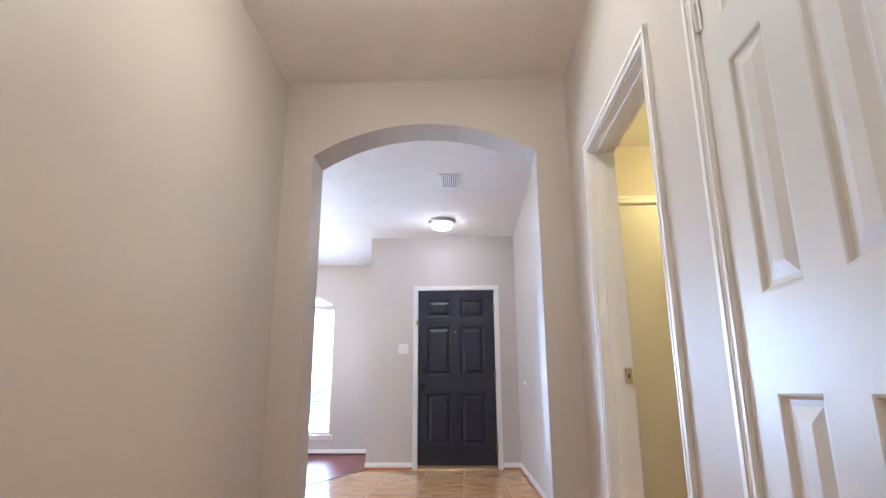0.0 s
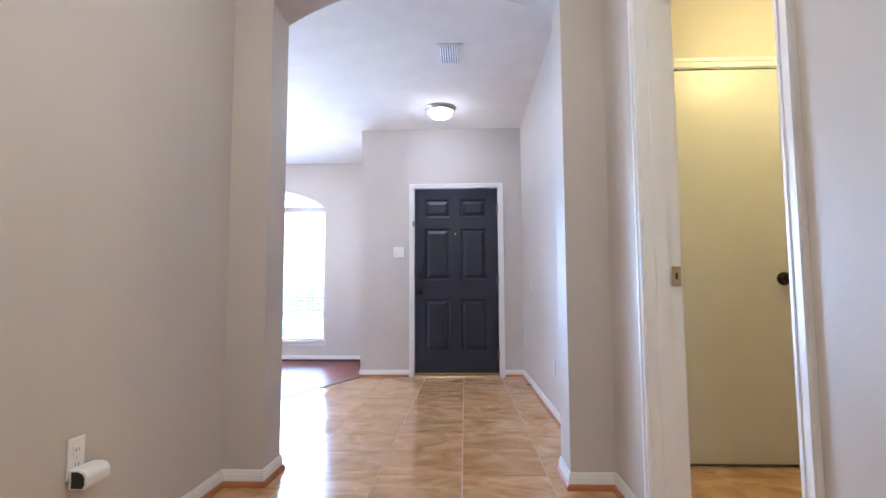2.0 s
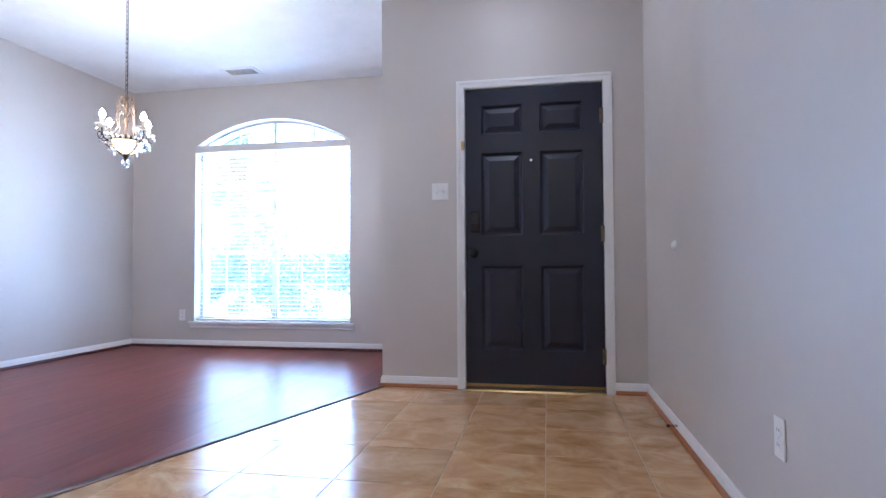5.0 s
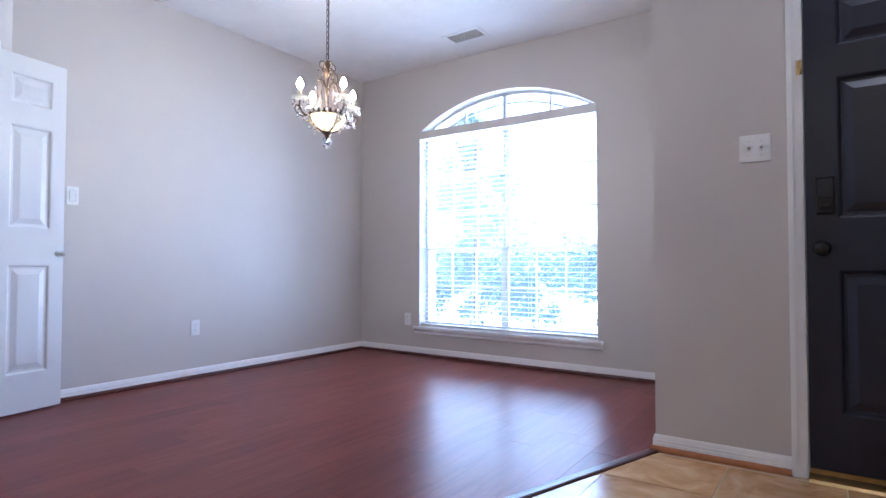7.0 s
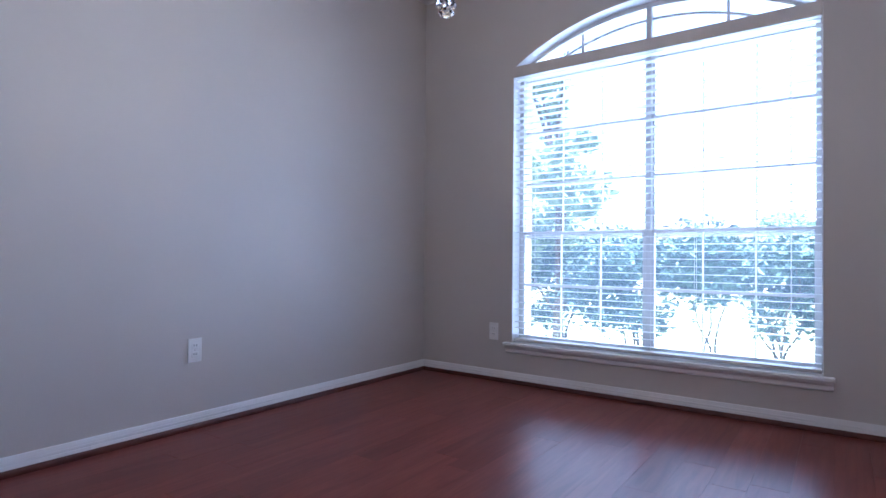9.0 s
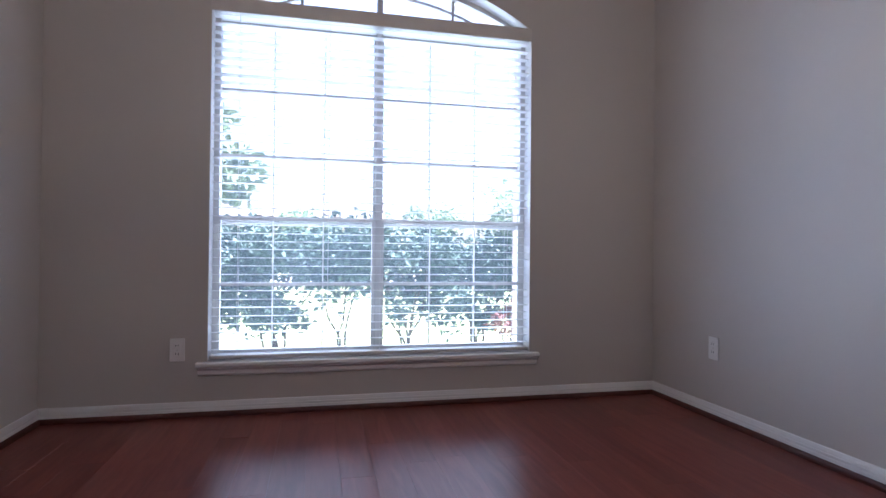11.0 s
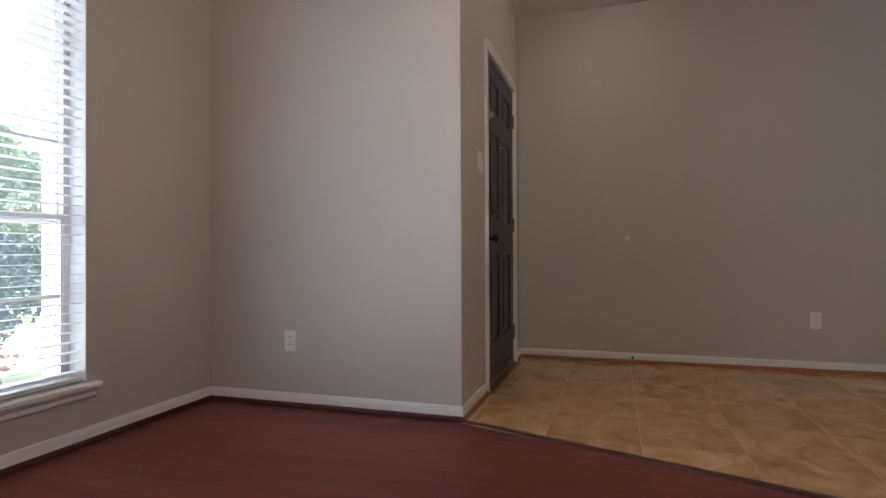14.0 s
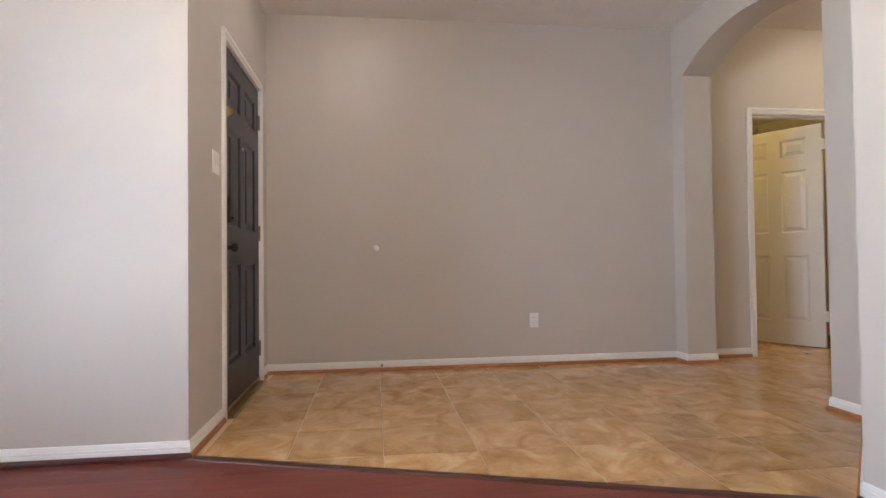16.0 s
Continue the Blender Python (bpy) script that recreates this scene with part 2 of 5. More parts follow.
def bowl_material():
    m, n, l, b = nodes_of("amber alabaster glass")
    co = n.new("ShaderNodeTexCoord").outputs["Object"]
    cl = noise_node(n, l, co, 16, 5, 0.6, 0.8)
    c = ramp_node(n, l, cl.outputs[0], [(0.3, (0.90, 0.55, 0.17)), (0.65, (0.97, 0.72, 0.33))])
    l.new(c.outputs[0], b.inputs["Base Color"])
    l.new(c.outputs[0], b.inputs["Emission Color"])
    b.inputs["Emission Strength"].default_value = BOWL
    b.inputs["Roughness"].default_value = 0.3
    return m


M_DISH = surface("milky glass", (0.88, 0.84, 0.76), (0.92, 0.89, 0.82), 30.0, (0.3, 0.4), 0.0)
M_DISH.node_tree.nodes["Principled BSDF"].inputs["Transmission Weight"].default_value = 0.65
M_PLANK, M_TILE = plank_material(), tile_material()
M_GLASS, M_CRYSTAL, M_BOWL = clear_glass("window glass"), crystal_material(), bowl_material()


# ---- mesh helpers ----
def box(bm, x0, y0, z0, x1, y1, z1):
    v = [bm.verts.new(p) for p in ((x0, y0, z0), (x1, y0, z0), (x1, y1, z0), (x0, y1, z0), (x0, y0, z1), (x1, y0, z1), (x1, y1, z1), (x0, y1, z1))]
    for f in ((0, 3, 2, 1), (4, 5, 6, 7), (0, 1, 5, 4), (1, 2, 6, 5), (2, 3, 7, 6), (3, 0, 4, 7)):
        bm.faces.new([v[i] for i in f])
    return v


def soft_box(bm, x0, y0, z0, x1, y1, z1, r=0.003, seg=2):
    """A box with rounded edges."""
    b2 = bmesh.new()
    box(b2, x0, y0, z0, x1, y1, z1)
    bmesh.ops.bevel(b2, geom=b2.edges[:], offset=r, segments=seg, profile=0.5, affect="EDGES")
    merge(bm, b2)


def merge(bm, other, m=None):
    vs = {v: bm.verts.new(m @ v.co if m else v.co) for v in other.verts}
    for f in other.faces:
        bm.faces.new([vs[v] for v in f.verts])
    other.free()


def prism(bm, pts, w0, w1, place):
    """A flat outline pts (u, v), made thick from w0 to w1; place(u, v, w) gives the point in space."""
    a = [bm.verts.new(place(u, v, w0)) for u, v in pts]
    b = [bm.verts.new(place(u, v, w1)) for u, v in pts]
    bm.faces.new(a)
    bm.faces.new(b[::-1])
    for i in range(len(pts)):
        j = (i + 1) % len(pts)
        bm.faces.new((a[i], b[i], b[j], a[j]))


def lathe(bm, profile, seg=24, cx=0.0, cy=0.0, cz=0.0, close=False):
    rings = []
    for r, z in profile:
        if r < 1e-6:
            rings.append([bm.verts.new((cx, cy, cz + z))])
        else:
            rings.append([bm.verts.new((cx + r * math.cos(2 * math.pi * k / seg), cy + r * math.sin(2 * math.pi * k / seg), cz + z)) for k in range(seg)])
    for a, b in zip(rings, rings[1:]):
        for k in range(seg):
            q = [a[k % len(a)], a[(k + 1) % len(a)], b[(k + 1) % len(b)], b[k % len(b)]]
            q = list(dict.fromkeys(q))
            if len(q) > 2:
                bm.faces.new(q)


def curve(points, steps=5):
    """A smooth path through points."""
    p = [Vector(q) for q in points]
    p = [p[0] * 2 - p[1]] + p + [p[-1] * 2 - p[-2]]
    out = []
    for i in range(1, len(p) - 2):
        for k in range(steps):
            t = k / steps
            out.append(0.5 * ((2 * p[i]) + (p[i + 1] - p[i - 1]) * t + (2 * p[i - 1] - 5 * p[i] + 4 * p[i + 1] - p[i + 2]) * t * t + (3 * p[i] - p[i - 1] - 3 * p[i + 1] + p[i + 2]) * t ** 3))
    return out + [p[-2]]


def tube(bm, path, radius, seg=8):
    """A round bar along path; radius is one number or one for each point."""
    path = [Vector(p) for p in path]
    rs = radius if isinstance(radius, (list, tuple)) else [radius] * len(path)
    rings, up = [], Vector((0.123, 0.35, 0.93)).normalized()
    for i, p in enumerate(path):
        d = (path[min(i + 1, len(path) - 1)] - path[max(i - 1, 0)]).normalized()
        u = d.cross(up)
        if u.length < 1e-4:
            u = d.cross(Vector((1, 0, 0)))
        u.normalize()
        w = d.cross(u)
        rings.append([bm.verts.new(p + (u * math.cos(2 * math.pi * k / seg) + w * math.sin(2 * math.pi * k / seg)) * rs[i]) for k in range(seg)])
    for a, b in zip(rings, rings[1:]):
        for k in range(seg):
            bm.faces.new((a[k], a[(k + 1) % seg], b[(k + 1) % seg], b[k]))
    bm.faces.new(rings[0][::-1])
    bm.faces.new(rings[-1])


def part(name, bm, material, parent=None, label="", smooth=False):
    """Link a bmesh as one mesh object, under a thing or a part."""
    bmesh.ops.recalc_face_normals(bm, faces=bm.faces[:])
    me = bpy.data.meshes.new(name)
    bm.to_mesh(me)
    bm.free()
    me.materials.append(material)
    if smooth:
        me.shade_smooth()
    ob = new(name, me)
    if parent:
        ob.parent = parent
    if label:
        ob["label"] = label
    return ob


def thing(name, m, label, category, group="", kind=""):
    ob = new(name)
    ob.empty_display_size = 0.05
    ob.matrix_world = m
    return tagged(ob, label, category, group, kind)


def setting(name, bm, material, label, category):
    return tagged(part(name, bm, material), label, category, kind="structure")


YZ = lambda u, v, w: (w, u, v)
XZP = lambda u, v, w: (u, w, v)
XYP = lambda u, v, w: (u, v, w)

# ---- plan ----
CEIL, HALL_CEIL, DOOR_H = 2.72, 2.79, 2.045
HL, HR, FR = -1.02, 0.75, 0.715             # hall's two walls, foyer's right wall
ARCH0, ARCH1, AL, AR, SPRING, CROWN = 2.96, 3.20, -0.833, 0.551, 2.285, 2.487
FRONT, PIL, DFRONT, DLEFT = 6.45, -1.05, 7.945, -4.29
BACK = 4.02                                  # dining room's back wall
DIAG_A, DIAG_B = (-1.05, 3.20), (-1.87, 4.02)   # slanted wall beside the arch
CLOSET, CLOSET_L = (-4.29, 4.975), 1.351      # slanted closet wall, from the left wall to the back wall
WX0, WX1, WZ0, WZ1, WTOP = -3.548, -1.835, 0.272, 2.10, 2.36
FAR = -2.4


def arc(x0, x1, z0, z1, n=20):
    """Points of a flat arch from x0 to x1."""
    h, c = (x1 - x0) / 2, (x0 + x1) / 2
    rise = z1 - z0
    r = (h * h + rise * rise) / (2 * rise)
    a = math.asin(min(1, h / r))
    return [(c + r * math.sin(-a + 2 * a * k / n), z1 - r + r * math.cos(-a + 2 * a * k / n)) for k in range(n + 1)]


# ---- walls, floors, ceilings ----
bm = bmesh.new()
box(bm, HL - 0.12, FAR, 0, HL, ARCH0, HALL_CEIL)
setting("wall_hall_left", bm, M_WALL, "greige painted hallway wall with light orange-peel texture", "wall")

BATH_Y0, BATH_Y1, PAN_Y0, PAN_Y1 = 1.538, 2.475, 0.409, 1.139
bm = bmesh.new()
prism(bm, [(FAR, 0), (PAN_Y0, 0), (PAN_Y0, DOOR_H + 0.015), (PAN_Y1, DOOR_H + 0.015), (PAN_Y1, 0), (BATH_Y0, 0), (BATH_Y0, DOOR_H + 0.015),
           (BATH_Y1, DOOR_H + 0.015), (BATH_Y1, 0), (ARCH0, 0), (ARCH0, HALL_CEIL), (FAR, HALL_CEIL)], HR, HR + 0.12, YZ)
setting("wall_hall_right", bm, M_WALL, "greige painted hallway wall with two door openings", "wall")

# unseen end wall, added to close the hall and bounce its light
bm = bmesh.new()
box(bm, HL - 0.12, FAR - 0.12, 0, HR + 0.12, FAR, HALL_CEIL)
setting("added_hall_end", bm, M_WALL, "unseen plain greige wall added to close the hallway", "wall")

bm = bmesh.new()
prism(bm, [(DIAG_A[0] - 0.12, 0), (AL, 0)] + arc(AL, AR, SPRING, CROWN) + [(AR, 0), (HR + 0.12, 0), (HR + 0.12, HALL_CEIL), (DIAG_A[0] - 0.12, HALL_CEIL)], ARCH0, ARCH1, XZP)
setting("wall_arch", bm, M_WALL, "greige wall with a wide segmental archway", "wall")

bm = bmesh.new()
box(bm, FR, ARCH1, 0, FR + 0.15, FRONT, CEIL)
setting("wall_foyer_right", bm, M_WALL, "long plain greige foyer wall", "wall")

FD0, FD1 = -0.475, 0.47
bm = bmesh.new()
prism(bm, [(PIL + 0.001, 0), (FD0, 0), (FD0, DOOR_H + 0.015), (FD1, DOOR_H + 0.015), (FD1, 0), (FR + 0.15, 0), (FR + 0.15, CEIL), (PIL + 0.001, CEIL)], FRONT, FRONT + 0.16, XZP)
setting("wall_front_door", bm, M_WALL, "greige wall round the front door", "wall")

bm = bmesh.new()
prism(bm, [(FRONT + 0.001, 0), (DFRONT, 0), (DFRONT, CEIL), (FRONT + 0.001, CEIL)], PIL, PIL + 0.15, YZ)
setting("wall_return", bm, M_WALL, "greige return wall beside the front door", "wall")

bm = bmesh.new()
box(bm, DLEFT - 0.15, DFRONT, 0, PIL + 0.15, DFRONT + 0.12, WZ0 - 0.03)
prism(bm, [(DLEFT - 0.15, WZ0 - 0.03), (WX0, WZ0 - 0.03)] + arc(WX0, WX1, WZ1, WTOP) + [(WX1, WZ0 - 0.03), (PIL + 0.15, WZ0 - 0.03), (PIL + 0.15, CEIL), (DLEFT - 0.15, CEIL)],
      DFRONT, DFRONT + 0.12, XZP)
setting("wall_window", bm, M_WALL, "greige dining room wall with an arched window opening", "wall")
bm = bmesh.new()
box(bm, DLEFT - 0.3, DFRONT + 0.122, -0.2, PIL + 0.15, DFRONT + 0.24, WZ0 - 0.05)
prism(bm, [(DLEFT - 0.3, WZ0 - 0.05), (WX0 + 0.02, WZ0 - 0.05)] + arc(WX0 + 0.02, WX1 - 0.02, WZ1, WTOP - 0.015) + [(WX1 - 0.02, WZ0 - 0.05), (PIL + 0.15, WZ0 - 0.05), (PIL + 0.15, 2.9), (DLEFT - 0.3, 2.9)],
      DFRONT + 0.122, DFRONT + 0.24, XZP)
setting("wall_outside", bm, M_BRICK, "pinkish brick veneer outside the window", "wall")

bm = bmesh.new()
box(bm, DLEFT - 0.15, CLOSET[1] - 0.3, 0, DLEFT, DFRONT, CEIL)
setting("wall_dining_left", bm, M_WALL, "plain greige dining room wall", "wall")

bm = bmesh.new()
box(bm, -3.36, BACK - 0.12, 0, DIAG_B[0], BACK, CEIL)
setting("wall_dining_back", bm, M_WALL, "plain greige wall at the back of the dining room", "wall")

bm = bmesh.new()
prism(bm, [(DIAG_A[0], DIAG_A[1]), (DIAG_B[0], DIAG_B[1]), (DIAG_B[0] - 0.06, DIAG_B[1] - 0.12), (DIAG_A[0] - 0.02, DIAG_A[1] - 0.1)], 0, CEIL, XYP)
setting("wall_slanted", bm, M_WALL, "short slanted greige wall beside the archway", "wall")

CL0, CL1 = 0.18, 1.0
CLOSET_M = pose(CLOSET[0], CLOSET[1], 0, 0, 0, -45)
bm = bmesh.new()
prism(bm, [(-0.05, 0), (CL0, 0), (CL0, DOOR_H + 0.015), (CL1, DOOR_H + 0.015), (CL1, 0), (CLOSET_L + 0.05, 0), (CLOSET_L + 0.05, CEIL), (-0.05, CEIL)], -0.12, 0, XZP)
bm.transform(CLOSET_M)
setting("wall_closet", bm, M_WALL, "slanted greige wall with a closet doorway", "wall")
bm = bmesh.new()
box(bm, -0.1, -0.85, 0, CLOSET_L + 0.1, -0.75, CEIL)
box(bm, -0.1, -0.75, 0, 0.0, -0.12, CEIL)
box(bm, CLOSET_L, -0.75, 0, CLOSET_L + 0.1, -0.12, CEIL)
bm.transform(CLOSET_M)
setting("wall_closet_inside", bm, M_WALL, "plain walls inside the shallow closet", "wall")

BX1, BY0, BY1 = 2.75, 0.9, 3.30
bm = bmesh.new()
prism(bm, [(HR + 0.12, 0), (1.0, 0), (1.0, DOOR_H + 0.015), (1.79, DOOR_H + 0.015), (1.79, 0), (BX1, 0), (BX1, 2.5), (HR + 0.12, 2.5)], BY1, BY1 + 0.1, XZP)
setting("wall_side_room_far", bm, M_WALL, "greige wall of the lit side room with a flush door", "wall")
# unseen panel added to stop outdoor light leaking under the flush door
bm = bmesh.new()
box(bm, 0.93, BY1 + 0.11, -0.05, 1.86, BY1 + 0.14, 2.5)
setting("light_block_flush_door", bm, M_WALL, "unseen plain panel added to block light behind the flush door", "wall")
bm = bmesh.new()
box(bm, BX1, BY0, 0, BX1 + 0.1, BY1 + 0.1, 2.5)
setting("wall_side_room_right", bm, M_WALL, "plain wall of the lit side room", "wall")
bm = bmesh.new()
box(bm, HR + 0.12, BY0 - 0.1, 0, BX1, BY0, 2.5)
setting("wall_side_room_near", bm, M_WALL, "plain near wall of the side room", "wall")
bm = bmesh.new()
box(bm, HR + 0.12, BY0, 2.46, BX1, BY1, 2.50)
setting("ceiling_side_room", bm, M_CEIL, "pale textured ceiling of the side room", "ceiling")

bm = bmesh.new()
prism(bm, [(HL, FAR), (HR, FAR), (HR, ARCH0), (HL, ARCH0)], HALL_CEIL, HALL_CEIL + 0.08, XYP)
setting("ceiling_hall", bm, M_CEIL, "pale textured hallway ceiling", "ceiling")
bm = bmesh.new()
prism(bm, [(DLEFT - 0.14, BACK - 0.9), (-1.2, ARCH0 + 0.12), (FR + 0.14, ARCH0 + 0.12), (FR + 0.14, FRONT + 0.14), (PIL + 0.14, FRONT + 0.14), (PIL + 0.14, DFRONT + 0.11), (DLEFT - 0.14, DFRONT + 0.11)], CEIL, CEIL + 0.06, XYP)
setting("ceiling", bm, M_CEIL, "white ceiling with a soft knockdown texture", "ceiling")

# unseen roof above all rooms, added to block the sky and cast shade
bm = bmesh.new()
prism(bm, [(-7.0, 2.95), (-7.0, 3.05), (-1.8, 5.4), (3.6, 3.05), (3.6, 2.95)], -4.0, DFRONT + 0.62, XZP)
setting("roof", bm, M_ROOF, "unseen grey shingle roof added over the house to block the sky", "roof")
# unseen outer shell, added to keep sky light out of the rooms
bm = bmesh.new()
box(bm, BX1 + 0.2, -3.2, -0.2, BX1 + 0.35, FRONT + 0.2, 2.95)
box(bm, DLEFT - 0.9, -3.2, -0.2, DLEFT - 0.75, DFRONT, 2.95)
box(bm, DLEFT - 0.9, -3.3, -0.2, BX1 + 0.35, -3.2, 2.95)
setting("light_block_shell", bm, M_BRICK, "unseen brick outer walls added to block the sky", "wall")


# ---- doors ----
ROWS_Z = ((0.215, 0.835), (1.045, 1.63), (1.755, 1.925))


def panel_door(name, m, w, cols, rows, mat, label, h=2.03, t=0.035, sticky=0.012, deep=1.0):
    """A moulded panel door: the leaf with its raised panels; local x runs from the hinge, the front looks to -y."""
    d = thing(name, m, label, "door", kind="structure")
    xs = sorted({0.0, w, *[c for p in cols for c in p]})
    zs = sorted({0.0, h, *[c for p in rows for c in p]})
    bm = bmesh.new()
    for a, b in zip(xs, xs[1:]):
        for c, e in zip(zs, zs[1:]):
            if (a, b) in cols and (c, e) in rows:
                continue
            bm.faces.new([bm.verts.new(p) for p in ((a, 0, c), (b, 0, c), (b, 0, e), (a, 0, e))])
            bm.faces.new([bm.verts.new(p) for p in ((a, t, c), (a, t, e), (b, t, e), (b, t, c))])
    for a, b in zip(xs, xs[1:]):
        bm.faces.new([bm.verts.new(p) for p in ((a, 0, 0), (a, t, 0), (b, t, 0), (b, 0, 0))])
        bm.faces.new([bm.verts.new(p) for p in ((a, 0, h), (b, 0, h), (b, t, h), (a, t, h))])
    for c, e in zip(zs, zs[1:]):
        bm.faces.new([bm.verts.new(p) for p in ((0, 0, c), (0, 0, e), (0, t, e), (0, t, c))])
        bm.faces.new([bm.verts.new(p) for p in ((w, 0, c), (w, t, c), (w, t, e), (w, 0, e))])
    bmesh.ops.remove_doubles(bm, verts=bm.verts[:], dist=1e-5)
    part("leaf", bm, mat, d)
    for a, b in cols:
        for c, e in rows:
            bm = bmesh.new()
            for side in (0, 1):
                rings = []
                for ins, dep in ((0, 0), (0.006, 0.002), (sticky, 0.010), (0.024, 0.0105), (0.052, 0.003), (0.056, 0.002)):
                    y = dep * deep if side == 0 else t - dep * deep
                    rings.append([bm.verts.new(p) for p in ((a + ins, y, c + ins), (b - ins, y, c + ins), (b - ins, y, e - ins), (a + ins, y, e - ins))])
                for r0, r1 in zip(rings, rings[1:]):
                    for k in range(4):
                        bm.faces.new((r0[k], r0[(k + 1) % 4], r1[(k + 1) % 4], r1[k]))
                bm.faces.new(rings[-1])
            part("panel", bm, mat, d)
    return d


def hinge(parent, x, y, z, mat, w=0.03, h=0.09):
    """Knuckle and two plates."""
    bm = bmesh.new()
    lathe(bm, [(0, -h / 2 - 0.004), (0.0045, -h / 2 - 0.002), (0.0055, -h / 2), (0.0055, h / 2), (0.0045, h / 2 + 0.002), (0, h / 2 + 0.004)], 10, x, y, z)
    box(bm, x - w, y + 0.002, z - h / 2, x + w, y + 0.0045, z + h / 2)
    part("hinge", bm, mat, parent)


def door_knob(parent, x, y, z, mat, r=0.026, label="", out=-1):
    """Rose, neck and round knob that stand out along -y (out=-1) or +y."""
    bm = bmesh.new()
    lathe(bm, [(0, 0), (r * 1.15, 0), (r * 1.15, 0.004), (r * 0.5, 0.008), (r * 0.42, 0.026), (r * 0.8, 0.032), (r, 0.042), (r * 0.95, 0.054), (r * 0.6, 0.063), (0, 0.065)], 20)
    bm.transform(pose(x, y, z, -90 * out, 0, 0))
    part("knob", bm, mat, parent, label, smooth=True)


def casing(axis, u0, u1, top, face, out, label, width=0.057, place=None):
    """Moulded casing round a doorway: u0..u1 is the clear opening, face the wall's plane, out the side it stands on."""
    bm = bmesh.new()
    for inner, outer, thick in ((0.004, width, 0.010), (0.008, 0.018, 0.0135), (width - 0.021, width - 0.002, 0.0165), (width - 0.030, width - 0.024, 0.0125)):
        a0, a1, b0, b1 = u0 - outer, u1 + outer, u0 - inner, u1 + inner
        pts = [(a0, 0.0), (b0, 0.0), (b0, top + inner), (b1, top + inner), (b1, 0.0), (a1, 0.0), (a1, top + outer), (a0, top + outer)]
        prism(bm, pts, face, face + out * thick, YZ if axis == "y" else XZP)
    if place:
        bm.transform(place)
    return setting("trim", bm, M_TRIM, label, "door casing")


def jamb(axis, u0, u1, top, w0, w1, label, stop=None, place=None):
    """Lining boards of an opening, with a stop strip."""
    bm = bmesh.new()
    pl = YZ if axis == "y" else XZP
    prism(bm, [(u0 - 0.014, 0), (u0, 0), (u0, top), (u1, top), (u1, 0), (u1 + 0.014, 0), (u1 + 0.014, top + 0.014), (u0 - 0.014, top + 0.014)], w0, w1, pl)
    if stop:
        prism(bm, [(u0, 0), (u0 + 0.011, 0), (u0 + 0.011, top - 0.011), (u1 - 0.011, top - 0.011), (u1 - 0.011, 0), (u1, 0), (u1, top), (u0, top)], stop[0], stop[1], pl)
    if place:
        bm.transform(place)
    return setting("trim", bm, M_TRIM, label, "door jamb")


# front door
front = panel_door("door_1", pose(-0.456, FRONT + 0.006, 0.02), 0.907, ((0.106, 0.386), (0.500, 0.786)),
                   ((0.246, 0.813), (1.018, 1.582), (1.706, 1.907)), M_DOORNAVY, "closed navy-black six-panel front door", 2.02, 0.044, 0.014, 1.5)
for z in (1.80, 1.02, 0.22):
    hinge(front, 0.909, -0.007, z, M_HINGE, 0.018, 0.1)
door_knob(front, 0.052, 0.0, 0.90, M_BLACKMETAL, 0.027, "black round door knob")
bm = bmesh.new()
soft_box(bm, 0.030, -0.024, 1.035, 0.098, 0.0, 1.185, 0.008, 3)
keypad = part("deadbolt", bm, M_BLACKMETAL, front, "black electronic deadbolt housing", smooth=False)
bm = bmesh.new()
soft_box(bm, 0.040, -0.028, 1.10, 0.088, -0.0245, 1.172, 0.003)
part("cover", bm, M_DARK, keypad)
bm = bmesh.new()
soft_box(bm, 0.046, -0.040, 1.056, 0.082, -0.0245, 1.070, 0.004)
part("thumb_turn", bm, M_BLACKMETAL, keypad)
bm = bmesh.new()
lathe(bm, [(0, 0.004), (0.006, 0.004), (0.009, 0.002), (0.009, 0)], 14)
bm.transform(pose(0.444, 0, 1.522, 90, 0, 0))
part("peephole", bm, M_NICKEL, front, "bright metal peephole")
bm = bmesh.new()
box(bm, 0.0, -0.006, 0.004, 0.907, -0.0005, 0.022)
part("door_sweep", bm, M_BRASS, front, "brass sweep strip along the door's foot")
bm = bmesh.new()
prism(bm, [(FRONT - 0.05, 0.0), (FRONT - 0.04, 0.010), (FRONT + 0.03, 0.016), (FRONT + 0.12, 0.016), (FRONT + 0.12, 0.0)], -0.459, 0.454, YZ)
setting("threshold", bm, M_BRASS, "worn brass threshold under the front door", "threshold")
casing("x", -0.461, 0.456, DOOR_H + 0.001, FRONT, -1, "white moulded casing round the front door")
jamb("x", -0.461, 0.456, DOOR_H + 0.001, FRONT - 0.002, FRONT + 0.158, "white jamb of the front door", (FRONT + 0.052, FRONT + 0.09))
s = thing("door_guard_latch", pose(-0.464, FRONT - 0.018, 1.655), "small brass swing latch on the front door's casing", "door latch")
bm = bmesh.new()
soft_box(bm, -0.018, -0.003, -0.030, 0.0, 0.0005, 0.030, 0.001, 1)
part("base_plate", bm, M_BRASS, s)
bm = bmesh.new()
lathe(bm, [(0, 0), (0.012, 0), (0.014, 0.0015), (0.014, 0.004), (0.012, 0.0055), (0, 0.0055)], 24)
bm.transform(pose(0.0, -0.014, 0.0, 0, 90, 0) @ Matrix.Diagonal((1.35, 1.0, 1.0, 1)))
part("swing_plate", bm, M_LATCH, s, smooth=False)
bm = bmesh.new()
lathe(bm, [(0, -0.03), (0.004, -0.029), (0.004, 0.029), (0, 0.03)], 10, -0.003, -0.004, 0)
